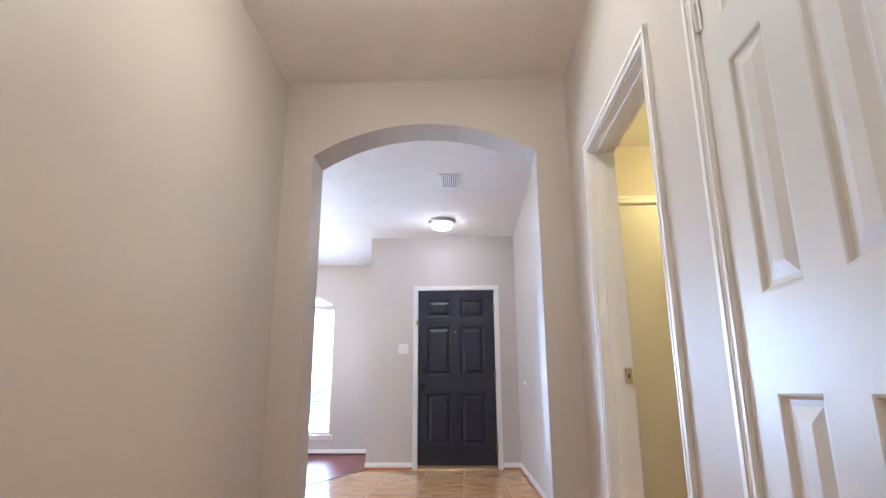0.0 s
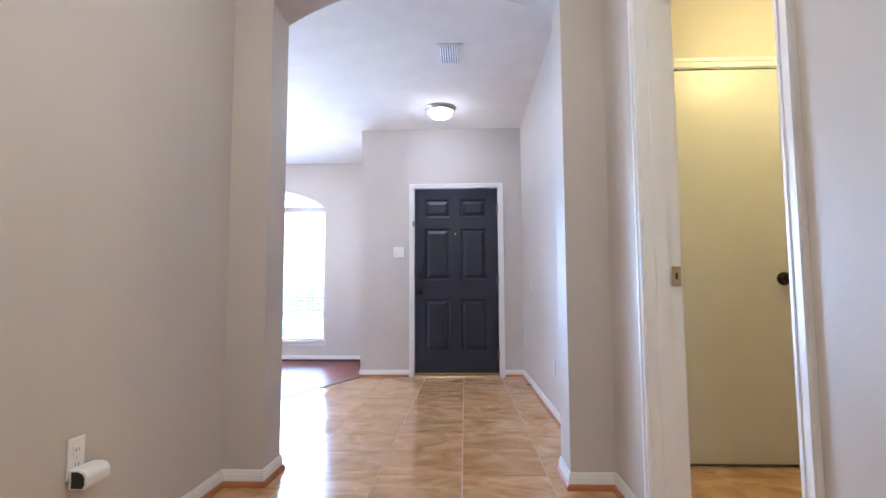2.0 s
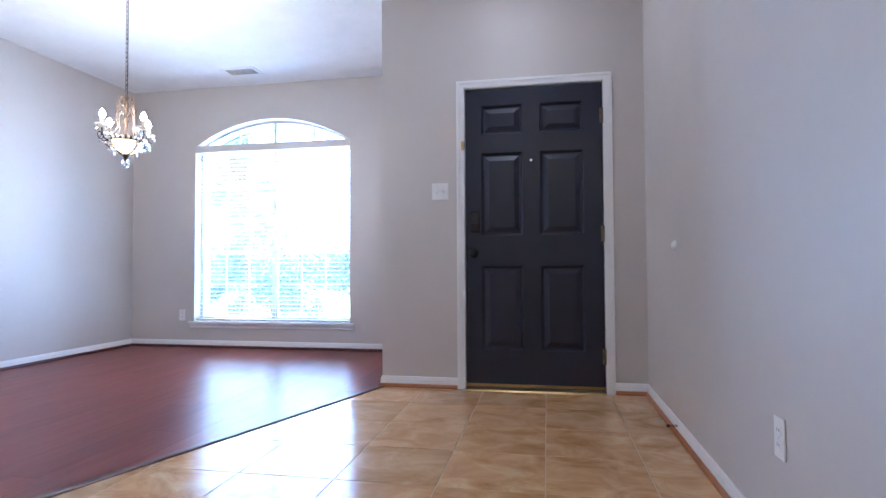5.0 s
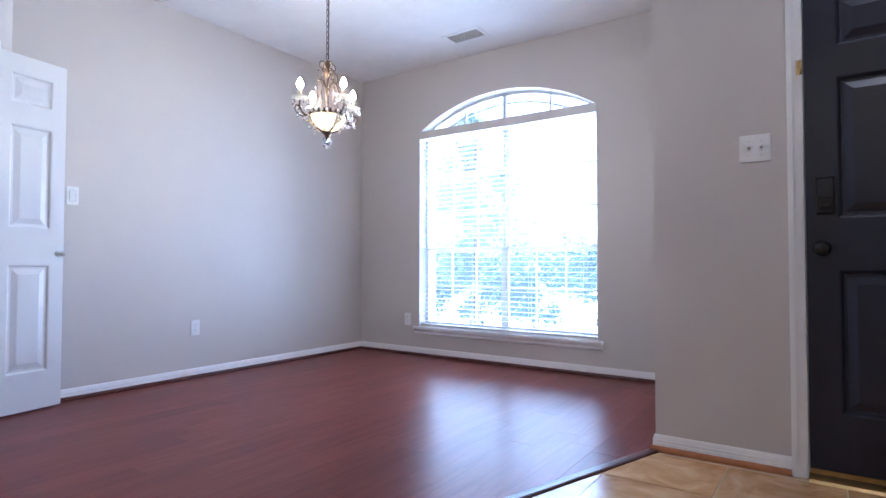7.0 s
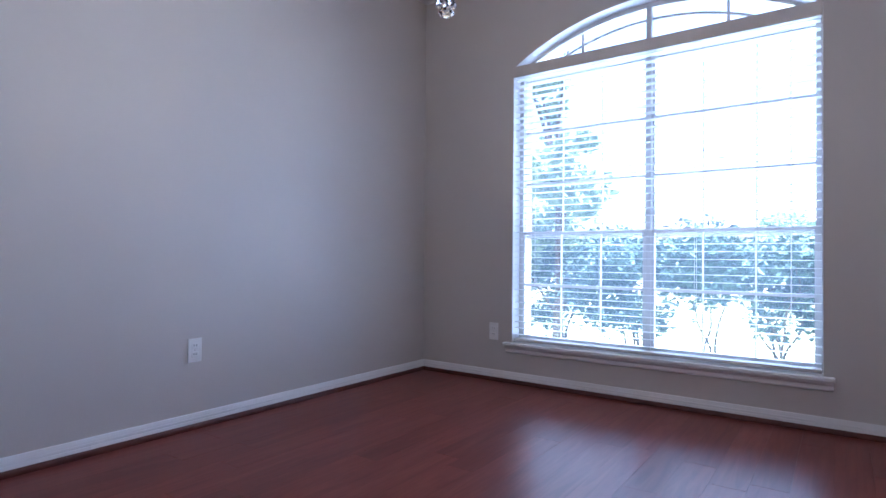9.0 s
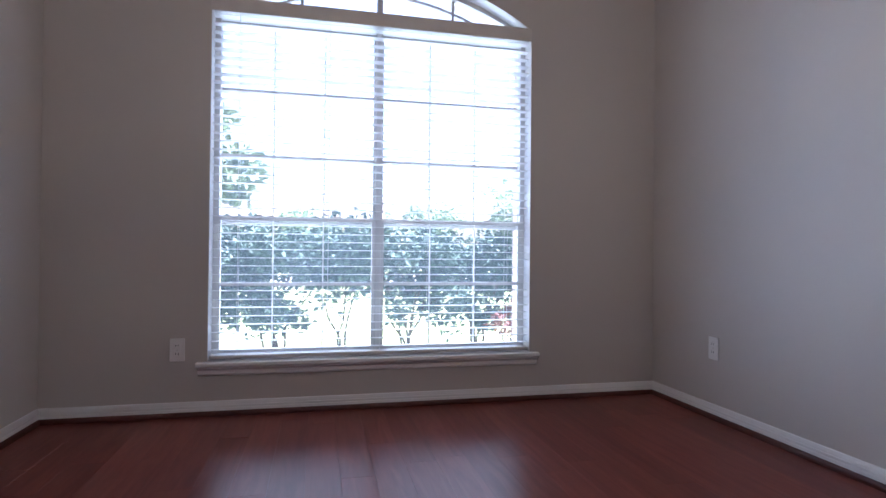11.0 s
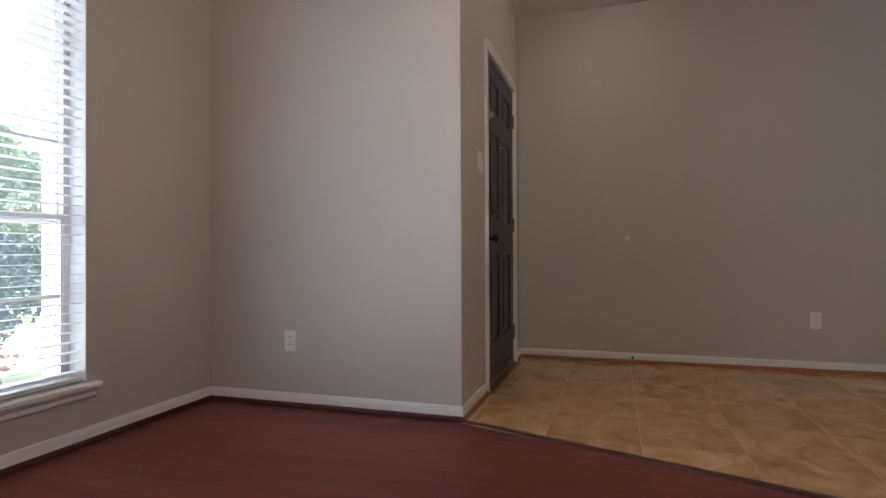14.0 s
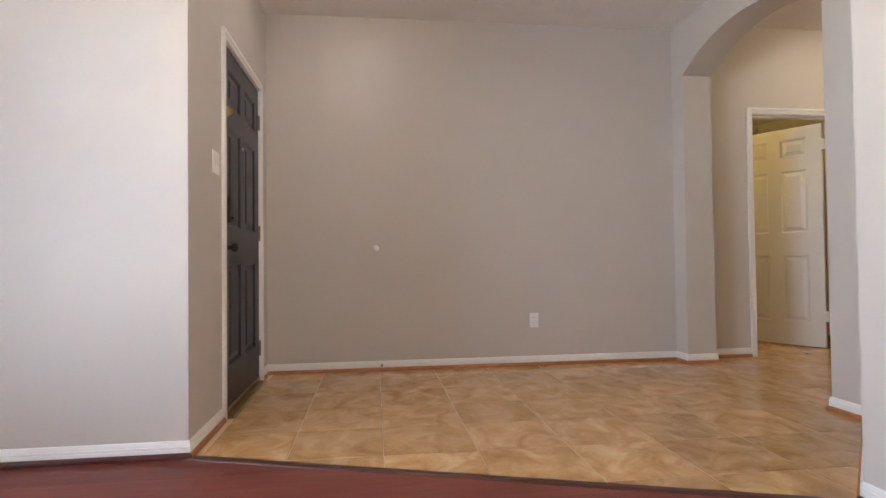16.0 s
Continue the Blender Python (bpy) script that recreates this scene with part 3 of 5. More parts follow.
part("knuckle", bm, M_BRASS, s, smooth=True)

# closed panel door in the hall
pantry = panel_door("door_2", pose(HR - 0.0005, 1.1235, 0.012, 0, 0, -90), 0.699, ((0.114, 0.268), (0.391, 0.546)), ROWS_Z, M_DOORWHITE, "closed glossy white six-panel hall door")
for z in (1.83, 0.20):
    hinge(pantry, -0.002, -0.006, z, M_DOORWHITE, 0.022)
door_knob(pantry, 0.635, 0.0, 0.93, M_BLACKMETAL)
casing("y", PAN_Y0 + 0.014, PAN_Y1 - 0.014, DOOR_H, HR, -1, "white moulded casing round the hall door", 0.062)
jamb("y", PAN_Y0 + 0.014, PAN_Y1 - 0.014, DOOR_H, HR - 0.002, HR + 0.122, "white jamb of the closed hall door", (HR + 0.045, HR + 0.08))

# open door to the lit side room
casing("y", BATH_Y0 + 0.014, BATH_Y1 - 0.014, DOOR_H, HR, -1, "white moulded casing round the side room doorway")
casing("y", BATH_Y0 + 0.014, BATH_Y1 - 0.014, DOOR_H, HR + 0.12, 1, "white casing on the inner side of the doorway")
jamb("y", BATH_Y0 + 0.014, BATH_Y1 - 0.014, DOOR_H, HR - 0.002, HR + 0.122, "white jamb of the side room doorway", (HR + 0.035, HR + 0.08))
bath = panel_door("door_3", pose(HR + 0.232, 1.598, 0.012, 0, 0, 31), 0.80, ((0.12, 0.345), (0.455, 0.68)), ROWS_Z, M_DOORWHITE, "white six-panel door standing open in the side room")
for z in (1.84, 0.28):
    hinge(bath, -0.040, 0.037, z, M_DOORWHITE, 0.055, 0.1)
door_knob(bath, 0.735, 0.0, 0.93, M_BLACKMETAL)
bm = bmesh.new()
soft_box(bm, HR + 0.089, BATH_Y1 - 0.0285, 0.885, HR + 0.121, BATH_Y1 - 0.0265, 0.955, 0.0008, 1)
sp = tagged(part("strike_plate", bm, M_BRASS), "brass strike plate on the doorway's jamb", "strike plate")
bm = bmesh.new()
box(bm, HR + 0.100, BATH_Y1 - 0.0292, 0.908, HR + 0.109, BATH_Y1 - 0.0286, 0.932)
part("latch_hole", bm, M_DARK, sp)
for z in (0.893, 0.947):
    bm = bmesh.new()
    lathe(bm, [(0, 0.0008), (0.0026, 0.0006), (0.0032, 0)], 10)
    bm.transform(pose(HR + 0.103, BATH_Y1 - 0.0285, z, 90, 0, 0))
    part("screw", bm, M_HINGE, sp)

# flush door inside the side room
flush = thing("door_4", pose(1.011, BY1 + 0.004, 0.015), "closed plain white flush door in the side room", "door", kind="structure")
bm = bmesh.new()
soft_box(bm, 0, 0, 0, 0.763, 0.04, 2.025, 0.002, 1)
part("leaf", bm, M_DOORWHITE, flush)
door_knob(flush, 0.702, 0.0, 0.92, M_BLACKMETAL, 0.03, "black round knob")
bm = bmesh.new()
soft_box(bm, 0.725, -0.014, 1.64, 0.752, 0, 1.72, 0.004)
part("door_sensor", bm, M_IVORY, flush, "small ivory sensor")
casing("x", 1.008, 1.777, DOOR_H, BY1, -1, "white casing round the flush door")
jamb("x", 1.008, 1.777, DOOR_H, BY1 - 0.002, BY1 + 0.102, "white jamb of the flush door", (BY1 + 0.048, BY1 + 0.08))

# closet doors in the slanted wall
casing("x", CL0 + 0.014, CL1 - 0.014, DOOR_H, 0.0, 1, "white casing round the closet doorway", place=CLOSET_M)
jamb("x", CL0 + 0.014, CL1 - 0.014, DOOR_H, -0.122, 0.002, "white jamb of the closet doorway", (-0.08, -0.045), place=CLOSET_M)
hx = CLOSET_M @ Vector((CL0 + 0.016, 0.012, 0))
closet = panel_door("door_5", pose(hx.x + 0.022, hx.y + 0.008, 0.012, 0, 0, 101.0), 0.38, ((0.078, 0.302),), ROWS_Z, M_DOORWHITE, "narrow white panelled closet door standing open")
for z in (1.73, 0.32):
    hinge(closet, -0.004, 0.018, z, M_DOORWHITE, 0.016)
door_knob(closet, 0.345, 0.0, 0.90, M_NICKEL, 0.014, "small satin nickel knob")
closet2 = panel_door("door_6", CLOSET_M @ pose(CL0 + 0.42, -0.042, 0.012), 0.38, ((0.078, 0.302),), ROWS_Z, M_DOORWHITE, "narrow white panelled closet door, closed")

# ---- skirting ----
def skirting(a, b, nx, ny, shoe, label, ends=(0.0, 0.0)):
    """White fluted board and a wooden shoe along the wall from a to b; (nx, ny) points into the room.
    ends: how the mitres run, 1 at an outer corner, -1 at an inner one, 0 for a square cut."""
    a, b = Vector((*a, 0)), Vector((*b, 0))
    d = (b - a).normalized()
    n = Vector((nx, ny, 0)).normalized()
    h = 0.075
    for name, prof, mat, lab, cat in (
            ("baseboard", [(0, 0.020), (0.011, 0.020), (0.011, 0.039), (0.0092, 0.0405), (0.0092, 0.0435), (0.011, 0.045), (0.011, 0.053), (0.0090, 0.0548), (0.0090, 0.0580), (0.0085, 0.0615), (0.006, h - 0.003), (0.003, h), (0, h)], M_TRIM, label, "baseboard"),
            ("trim", [(0, 0.0), (0.021, 0.0), (0.021, 0.012), (0.0185, 0.020), (0.0130, 0.026), (0, 0.026)], shoe, "stained wooden shoe moulding along the skirting", "shoe moulding")):
        bm = bmesh.new()
        r0 = [bm.verts.new(a - d * o * ends[0] + n * o + Vector((0, 0, z))) for o, z in prof]
        r1 = [bm.verts.new(b + d * o * ends[1] + n * o + Vector((0, 0, z))) for o, z in prof]
        bm.faces.new(r0)
        bm.faces.new(r1[::-1])
        for i in range(len(prof)):
            j = (i + 1) % len(prof)
            bm.faces.new((r0[i], r1[i], r1[j], r0[j]))
        setting(name, bm, mat, lab, cat)


WB = "white fluted baseboard along the wall"
H = 0.4142                                  # mitre at a 45 degree turn
skirting((HL, FAR), (HL, ARCH0), 1, 0, M_OAK, WB, (0, -1))
skirting((HL, ARCH0), (AL, ARCH0), 0, -1, M_OAK, WB, (-1, 1))
skirting((AL, ARCH0), (AL, ARCH1), 1, 0, M_OAK, WB, (1, 1))
skirting((AL, ARCH1), (DIAG_A[0], ARCH1), 0, 1, M_OAK, WB, (1, -H))
skirting(DIAG_A, DIAG_B, 1, 1, M_OAK, WB, (-H, H))
skirting((AR, ARCH0), (HR, ARCH0), 0, -1, M_OAK, WB, (1, -1))
skirting((AR, ARCH0), (AR, ARCH1), -1, 0, M_OAK, WB, (1, 1))
skirting((AR, ARCH1), (FR, ARCH1), 0, 1, M_OAK, WB, (1, -1))
skirting((HR, BATH_Y1 + 0.043), (HR, ARCH0), -1, 0, M_OAK, WB, (0, -1))
skirting((HR, PAN_Y1 + 0.048), (HR, BATH_Y0 - 0.043), -1, 0, M_OAK, WB)
skirting((HR, FAR), (HR, PAN_Y0 - 0.048), -1, 0, M_OAK, WB)
skirting((FR, ARCH1), (FR, FRONT), -1, 0, M_OAK, WB, (-1, -1))
skirting((0.513, FRONT), (FR, FRONT), 0, -1, M_OAK, WB, (0, -1))
skirting((PIL, FRONT), (-0.518, FRONT), 0, -1, M_OAK, WB, (1, 0))
skirting((PIL, FRONT), (PIL, DFRONT), -1, 0, M_CHERRYTRIM, WB, (1, -1))
skirting((DLEFT, DFRONT), (PIL, DFRONT), 0, -1, M_CHERRYTRIM, WB, (-1, -1))
skirting((DLEFT, CLOSET[1]), (DLEFT, DFRONT), 1, 0, M_CHERRYTRIM, WB, (-H, -1))
skirting((-3.335, BACK), DIAG_B, 0, 1, M_CHERRYTRIM, WB, (-H, H))
s2 = 0.70710678
skirting(CLOSET, (CLOSET[0] + s2 * (CL0 - 0.043), CLOSET[1] - s2 * (CL0 - 0.043)), 1, 1, M_CHERRYTRIM, WB, (-H, 0))
skirting((CLOSET[0] + s2 * (CL1 + 0.043), CLOSET[1] - s2 * (CL1 + 0.043)), (CLOSET[0] + s2 * CLOSET_L, CLOSET[1] - s2 * CLOSET_L), 1, 1, M_CHERRYTRIM, WB, (0, -H))
skirting((1.835, BY1), (BX1, BY1), 0, -1, M_OAK, WB, (0, -1))
skirting((BX1, BY0), (BX1, BY1), -1, 0, M_OAK, WB, (0, -1))

# ---- window ----
WC = (WX0 + WX1) / 2
WY = DFRONT + 0.095                     # inner face of the window frame
win = thing("window_1", pose(0, 0, 0), "large arched white window with muntins and two sash pairs", "window", kind="structure")
bm = bmesh.new()
F = 0.032
outer = [(WX0 + 0.001, WZ0 - 0.005), (WX1 - 0.001, WZ0 - 0.005)] + arc(WX0 + 0.001, WX1 - 0.001, WZ1, WTOP - 0.002)[::-1]
inner = [(WX0 + F, WZ0 + F * 0.6), (WX1 - F, WZ0 + F * 0.6)] + arc(WX0 + F, WX1 - F, WZ1, WTOP - F)[::-1]
vo = [[bm.verts.new((u, w, v)) for u, v in outer] for w in (WY, WY + 0.06)]
vi = [[bm.verts.new((u, w, v)) for u, v in inner] for w in (WY, WY + 0.06)]
for i in range(len(outer)):
    j = (i + 1) % len(outer)
    bm.faces.new((vo[0][i], vo[0][j], vi[0][j], vi[0][i]))
    bm.faces.new((vo[1][j], vo[1][i], vi[1][i], vi[1][j]))
    bm.faces.new((vi[0][i], vi[0][j], vi[1][j], vi[1][i]))
    bm.faces.new((vo[0][j], vo[0][i], vo[1][i], vo[1][j]))
part("window_frame", bm, M_VINYL, win)
bm = bmesh.new()
soft_box(bm, WC - 0.016, WY - 0.004, WZ0 + 0.02, WC + 0.016, WY + 0.056, WTOP - 0.02, 0.003, 1)
part("mullion", bm, M_VINYL, win)
bm = bmesh.new()
soft_box(bm, WX0 + 0.03, WY - 0.006, 2.035, WX1 - 0.03, WY + 0.05, 2.095, 0.003, 1)
part("transom_bar", bm, M_VINYL, win)


def sash(x0, x1, z0, z1, rows, y, locks):
    bm = bmesh.new()
    b = 0.018 if locks else 0.012
    for q in ((x0, z0, x0 + b, z1), (x1 - b, z0, x1, z1), (x0 + b, z0, x1 - b, z0 + b), (x0 + b, z1 - b, x1 - b, z1)):
        box(bm, q[0], y, q[1], q[2], y + 0.026, q[3])
    s = part("sash", bm, M_VINYL, win)
    for k in range(1, 3):
        bm = bmesh.new()
        x = x0 + b + (x1 - x0 - 2 * b) * k / 3
        box(bm, x - 0.0036, y + 0.008, z0 + b, x + 0.0036, y + 0.02, z1 - b)
        part("muntin", bm, M_TRIM, s)
    for k in range(1, rows):
        bm = bmesh.new()
        z = z0 + b + (z1 - z0 - 2 * b) * k / rows
        box(bm, x0 + b, y + 0.0065, z - 0.007, x1 - b, y + 0.0195, z + 0.007)
        part("muntin", bm, M_VINYL, s)
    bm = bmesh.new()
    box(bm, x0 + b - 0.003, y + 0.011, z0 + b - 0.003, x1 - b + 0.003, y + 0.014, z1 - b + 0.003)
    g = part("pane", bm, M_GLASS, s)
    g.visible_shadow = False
    if locks:
        for u in (0.25, 0.75):
            bm = bmesh.new()
            x = x0 + (x1 - x0) * u
            soft_box(bm, x - 0.022, y - 0.012, z1 - 0.004, x + 0.022, y + 0.014, z1 + 0.012, 0.003, 1)
            part("sash_lock", bm, M_NICKEL, s)


for x0, x1 in ((WX0 + F - 0.01, WC - 0.0155), (WC + 0.0155, WX1 - F + 0.01)):
    sash(x0, x1, WZ0 + 0.022, 1.005, 2, WY + 0.003, True)
    sash(x0, x1, 0.972, 2.04, 3, WY + 0.031, False)
bm = bmesh.new()
a0, a1 = arc(WX0 + F, WX1 - F, WZ1, WTOP - F), arc(WX0 + F + 0.16, WX1 - F - 0.16, WZ1 - 0.005, WTOP - F - 0.06)
tube(bm, [(u, WY + 0.035, v) for u, v in a1], 0.009, 6)
part("muntin", bm, M_VINYL, win)
for u in (-0.42, 0.42):
    bm = bmesh.new()
    box(bm, WC + u - 0.008, WY + 0.028, 2.09, WC + u + 0.008, WY + 0.042, WTOP - F - 0.03)
    part("muntin", bm, M_VINYL, win)
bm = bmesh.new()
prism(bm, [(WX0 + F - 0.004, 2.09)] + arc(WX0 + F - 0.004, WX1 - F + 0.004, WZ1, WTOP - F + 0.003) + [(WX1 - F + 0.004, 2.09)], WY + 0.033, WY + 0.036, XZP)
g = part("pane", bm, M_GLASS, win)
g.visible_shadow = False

bm = bmesh.new()
soft_box(bm, WX0 - 0.048, DFRONT - 0.045, WZ0 - 0.024, WX1 + 0.046, DFRONT - 0.0015, WZ0, 0.006, 3)
box(bm, WX0 + 0.002, DFRONT - 0.002, WZ0 - 0.022, WX1 - 0.002, WY + 0.002, WZ0 - 0.001)
sill = setting("window_sill", bm, M_TRIM, "white window stool over a moulded apron", "window sill")
bm = bmesh.new()
prism(bm, [(0.0, WZ0 - 0.025), (0.022, WZ0 - 0.025), (0.022, WZ0 - 0.034), (0.014, WZ0 - 0.044), (0.014, WZ0 - 0.062), (0.008, WZ0 - 0.070), (0.0, WZ0 - 0.070)], WX0 - 0.04, WX1 + 0.04, lambda u, v, w: (w, DFRONT - 0.001 - u, v))
part("apron", bm, M_TRIM, sill)

# white lining added to brighten the reveal, standing in for lawn-bounced light
bm = bmesh.new()
for x0 in (WX0 + 0.0005, WX1 - 0.0035):
    box(bm, x0, DFRONT + 0.0005, WZ0 - 0.0005, x0 + 0.003, WY - 0.001, WZ1)
lo, hi = arc(WX0 + 0.0035, WX1 - 0.0035, WZ1, WTOP - 0.0035), arc(WX0 + 0.0005, WX1 - 0.0005, WZ1, WTOP - 0.0005)
prism(bm, lo + hi[::-1], DFRONT + 0.0005, WY - 0.001, XZP)
setting("bright_lining", bm, M_TRIM, "white lining added to brighten the arched window opening", "window trim")

# ---- blind ----
blind = thing("window_blind", pose(WC, DFRONT + 0.034, 0), "white two-inch slatted blind, lowered with its slats open", "blind")
HWB = (WX1 - WX0) / 2 - 0.006
bm = bmesh.new()
soft_box(bm, -HWB, -0.030, 2.042, HWB, 0.024, 2.088, 0.003, 1)
part("headrail", bm, M_BLIND, blind)
bm = bmesh.new()
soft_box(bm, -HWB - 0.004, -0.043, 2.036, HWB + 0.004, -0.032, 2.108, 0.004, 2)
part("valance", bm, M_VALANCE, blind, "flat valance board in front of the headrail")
PITCH = 0.0425
rng = random.Random(4)
slat_me = None
z = 0.322
while z < 2.03:
    if slat_me is None:
        bm = bmesh.new()
        prof = [(-0.025, 0.0), (-0.012, 0.0008), (0.0, 0.0012), (0.012, 0.0008), (0.025, 0.0)]
        pts = prof + [(u, v + 0.0021) for u, v in prof[::-1]]
        prism(bm, pts, -HWB + 0.004, HWB - 0.004, lambda u, v, w: (w, u, v))
        so = part("slat", bm, M_BLIND, blind)
        slat_me = so.data
    else:
        so = new("slat", slat_me)
        so.parent = blind
    so.matrix_local = pose(rng.uniform(-0.002, 0.002), 0, z, -1.0 + rng.uniform(-1.6, 1.6), rng.uniform(-0.10, 0.10), 0)
    z += PITCH
bm = bmesh.new()
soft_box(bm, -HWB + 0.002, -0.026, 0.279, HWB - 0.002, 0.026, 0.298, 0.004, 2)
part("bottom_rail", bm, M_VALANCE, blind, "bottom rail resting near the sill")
for u in (-0.72, -0.27, 0.27, 0.72):
    for v in (-0.027, 0.027):
        bm = bmesh.new()
        tube(bm, [(u, v, 0.29), (u + 0.001, v, 1.1), (u, v, 2.05)], 0.0011, 5)
        part("ladder_cord", bm, M_CORD, blind)


# ---- ceiling fixtures ----
def flush_lamp(name, x, y, z, glass, label):
    """Metal pan and frosted dome under the ceiling."""
    d = thing(name, pose(x, y, z), label, "ceiling lamp")
    bm = bmesh.new()
    lathe(bm, [(0, 0), (0.150, 0), (0.156, -0.006), (0.152, -0.014), (0.143, -0.022), (0.140, -0.034), (0.132, -0.040), (0.118, -0.041), (0.118, -0.030), (0, -0.030)], 40)
    part("pan", bm, M_PAN, d, "brushed metal pan", smooth=True)
    bm = bmesh.new()
    lathe(bm, [(0.117, -0.036), (0.119, -0.046), (0.112, -0.068), (0.094, -0.088), (0.064, -0.103), (0.03, -0.111), (0, -0.113)], 36)
    part("dome", bm, glass, d, "glowing frosted glass dome", smooth=True)
    bm = bmesh.new()
    lathe(bm, [(0.0, -0.1125), (0.008, -0.113), (0.009, -0.118), (0.005, -0.124), (0, -0.126)], 14)
    part("finial", bm, M_NICKEL, d, smooth=True)
    return d


flush_lamp("foyer_ceiling_lamp", -0.14, 5.75, CEIL, M_DOME, "lit flush ceiling lamp with a brushed metal rim")
# both out of view; the one at y = -1.0 is an added fill
for y in (1.6, -1.0):
    flush_lamp("unseen_hall_lamp", -0.14, y, HALL_CEIL, M_HALLDOME, "unseen lit flush ceiling lamp over the hallway")
# fixture unseen, globe form made up; only its yellow light is known
gl = thing("side_room_ceiling_lamp", pose(1.75, 2.55, 2.46), "unseen yellow-lit globe lamp under the side room ceiling", "ceiling lamp")
bm = bmesh.new()
lathe(bm, [(0, 0), (0.06, 0), (0.06, -0.012), (0.03, -0.022), (0.012, -0.03), (0.012, -0.085), (0.03, -0.088), (0.03, -0.098), (0, -0.098)], 24)
part("canopy", bm, M_NICKEL, gl, smooth=True)
bm = bmesh.new()
lathe(bm, [(0.028 if k == 0 else 0.075 * math.sin(0.38 + 2.7616 * k / 12) if k < 12 else 0, -0.165 + 0.075 * math.cos(0.38 + 2.7616 * k / 12)) for k in range(13)], 24)
part("globe", bm, M_BATHDOME, gl, "glowing yellow glass globe", smooth=True)


def ceiling_vent(x, y, lx, ly, z, along_x, label):
    """Stamped frame with slanted blades."""
    d = thing("ceiling_vent", pose(x, y, z), label, "air vent", "ceiling air vents")
    bm = bmesh.new()
    for q in ((-lx / 2, -ly / 2, lx / 2, -ly / 2 + 0.028), (-lx / 2, ly / 2 - 0.028, lx / 2, ly / 2), (-lx / 2, -ly / 2 + 0.028, -lx / 2 + 0.028, ly / 2 - 0.028), (lx / 2 - 0.028, -ly / 2 + 0.028, lx / 2, ly / 2 - 0.028)):
        box(bm, q[0], q[1], -0.007, q[2], q[3], -0.0005)
    part("frame", bm, M_TRIM, d)
    # flat plate; the duct's inner dark is put into its dull tone
    bm = bmesh.new()
    box(bm, -lx / 2 + 0.02, -ly / 2 + 0.02, -0.002, lx / 2 - 0.02, ly / 2 - 0.02, -0.0008)
    part("backing", bm, M_VENT, d)
    span, other = (lx, ly) if along_x else (ly, lx)
    n = int((other - 0.06) / 0.017)
    for k in range(n):
        u = -other / 2 + 0.036 + k * (other - 0.072) / (n - 1)
        bm = bmesh.new()
        box(bm, -span / 2 + 0.027, -0.0055, -0.0007, span / 2 - 0.027, 0.0055, 0.0007)
        bl = part("slat", bm, M_TRIM, d)
        bl.matrix_local = pose(0, u, -0.0095, 35, 0, 0) if along_x else pose(u, 0, -0.0095, 0, 0, 90) @ pose(0, 0, 0, 35, 0, 0)


ceiling_vent(-0.02, 4.545, 0.20, 0.37, CEIL, False, "white slatted ceiling vent above the foyer")
ceiling_vent(-2.785, 7.555, 0.34, 0.20, CEIL, True, "white slatted ceiling vent near the window")

# ---- chandelier ----
CX, CY, DZ = -2.65, 5.91, -0.037           # DZ: the hanging part's drop
ch = thing("chandelier", pose(CX, CY, 0, 0, 0, -13), "antique gold chandelier with lit candles, amber bowl and crystal drops", "chandelier")
bm = bmesh.new()
lathe(bm, [(0, CEIL - 0.001), (0.062, CEIL - 0.001), (0.062, CEIL - 0.008), (0.05, CEIL - 0.022), (0.02, CEIL - 0.036), (0.008, CEIL - 0.046), (0, CEIL - 0.048)], 28)
part("canopy", bm, M_BRONZE, ch, smooth=True)
z, k = CEIL - 0.05, 0
while z > 2.03 + DZ:
    bm = bmesh.new()
    ring = [(0.009 * math.cos(a), 0, -0.017 + 0.019 * math.sin(a)) for a in [2 * math.pi * i / 12 for i in range(13)]]
    tube(bm, ring, 0.0022, 5)
    lk = part("chain_link", bm, M_BRONZE, ch)
    lk.matrix_local = pose(0, 0, z, 0, 0, 90 * (k % 2) + 8)
    z, k = z - 0.031, k + 1
bm = bmesh.new()
tube(bm, [(0.004, 0.002, CEIL - 0.04), (0.005, 0, 2.4), (0.003, 0.003, 2.0 + DZ)], 0.0018, 5)
part("cord", bm, M_DARK, ch)
bm = bmesh.new()
lathe(bm, [(0, 2.02), (0.010, 2.015), (0.013, 2.0), (0.007, 1.985), (0.010, 1.965), (0.020, 1.945), (0.010, 1.925), (0.006, 1.90), (0.008, 1.86), (0.018, 1.845), (0.009, 1.825), (0.006, 1.76), (0.012, 1.735), (0.006, 1.72), (0, 1.71)], 16, 0, 0, DZ)
part("stem", bm, M_BRONZE, ch, smooth=True)
BR, BZ = 0.107, 1.677                       # bowl's rim
bm = bmesh.new()
lathe(bm, [(BR - 0.006, BZ - 0.004), (BR - 0.008, BZ - 0.024), (BR - 0.020, BZ - 0.050), (BR - 0.045, BZ - 0.076), (0.024, BZ - 0.092), (0, BZ - 0.094)], 32)
part("bowl", bm, M_BOWL, ch, "glowing amber alabaster bowl", smooth=True)
bm = bmesh.new()
lathe(bm, [(BR - 0.008, BZ + 0.010), (BR + 0.004, BZ + 0.012), (BR + 0.006, BZ + 0.006), (BR + 0.001, BZ), (BR + 0.005, BZ - 0.006), (BR + 0.002, BZ - 0.011), (BR - 0.008, BZ - 0.010), (BR - 0.008, BZ + 0.010)], 40)
rim = part("rim", bm, M_BRONZE, ch, smooth=True)
bead_me = None
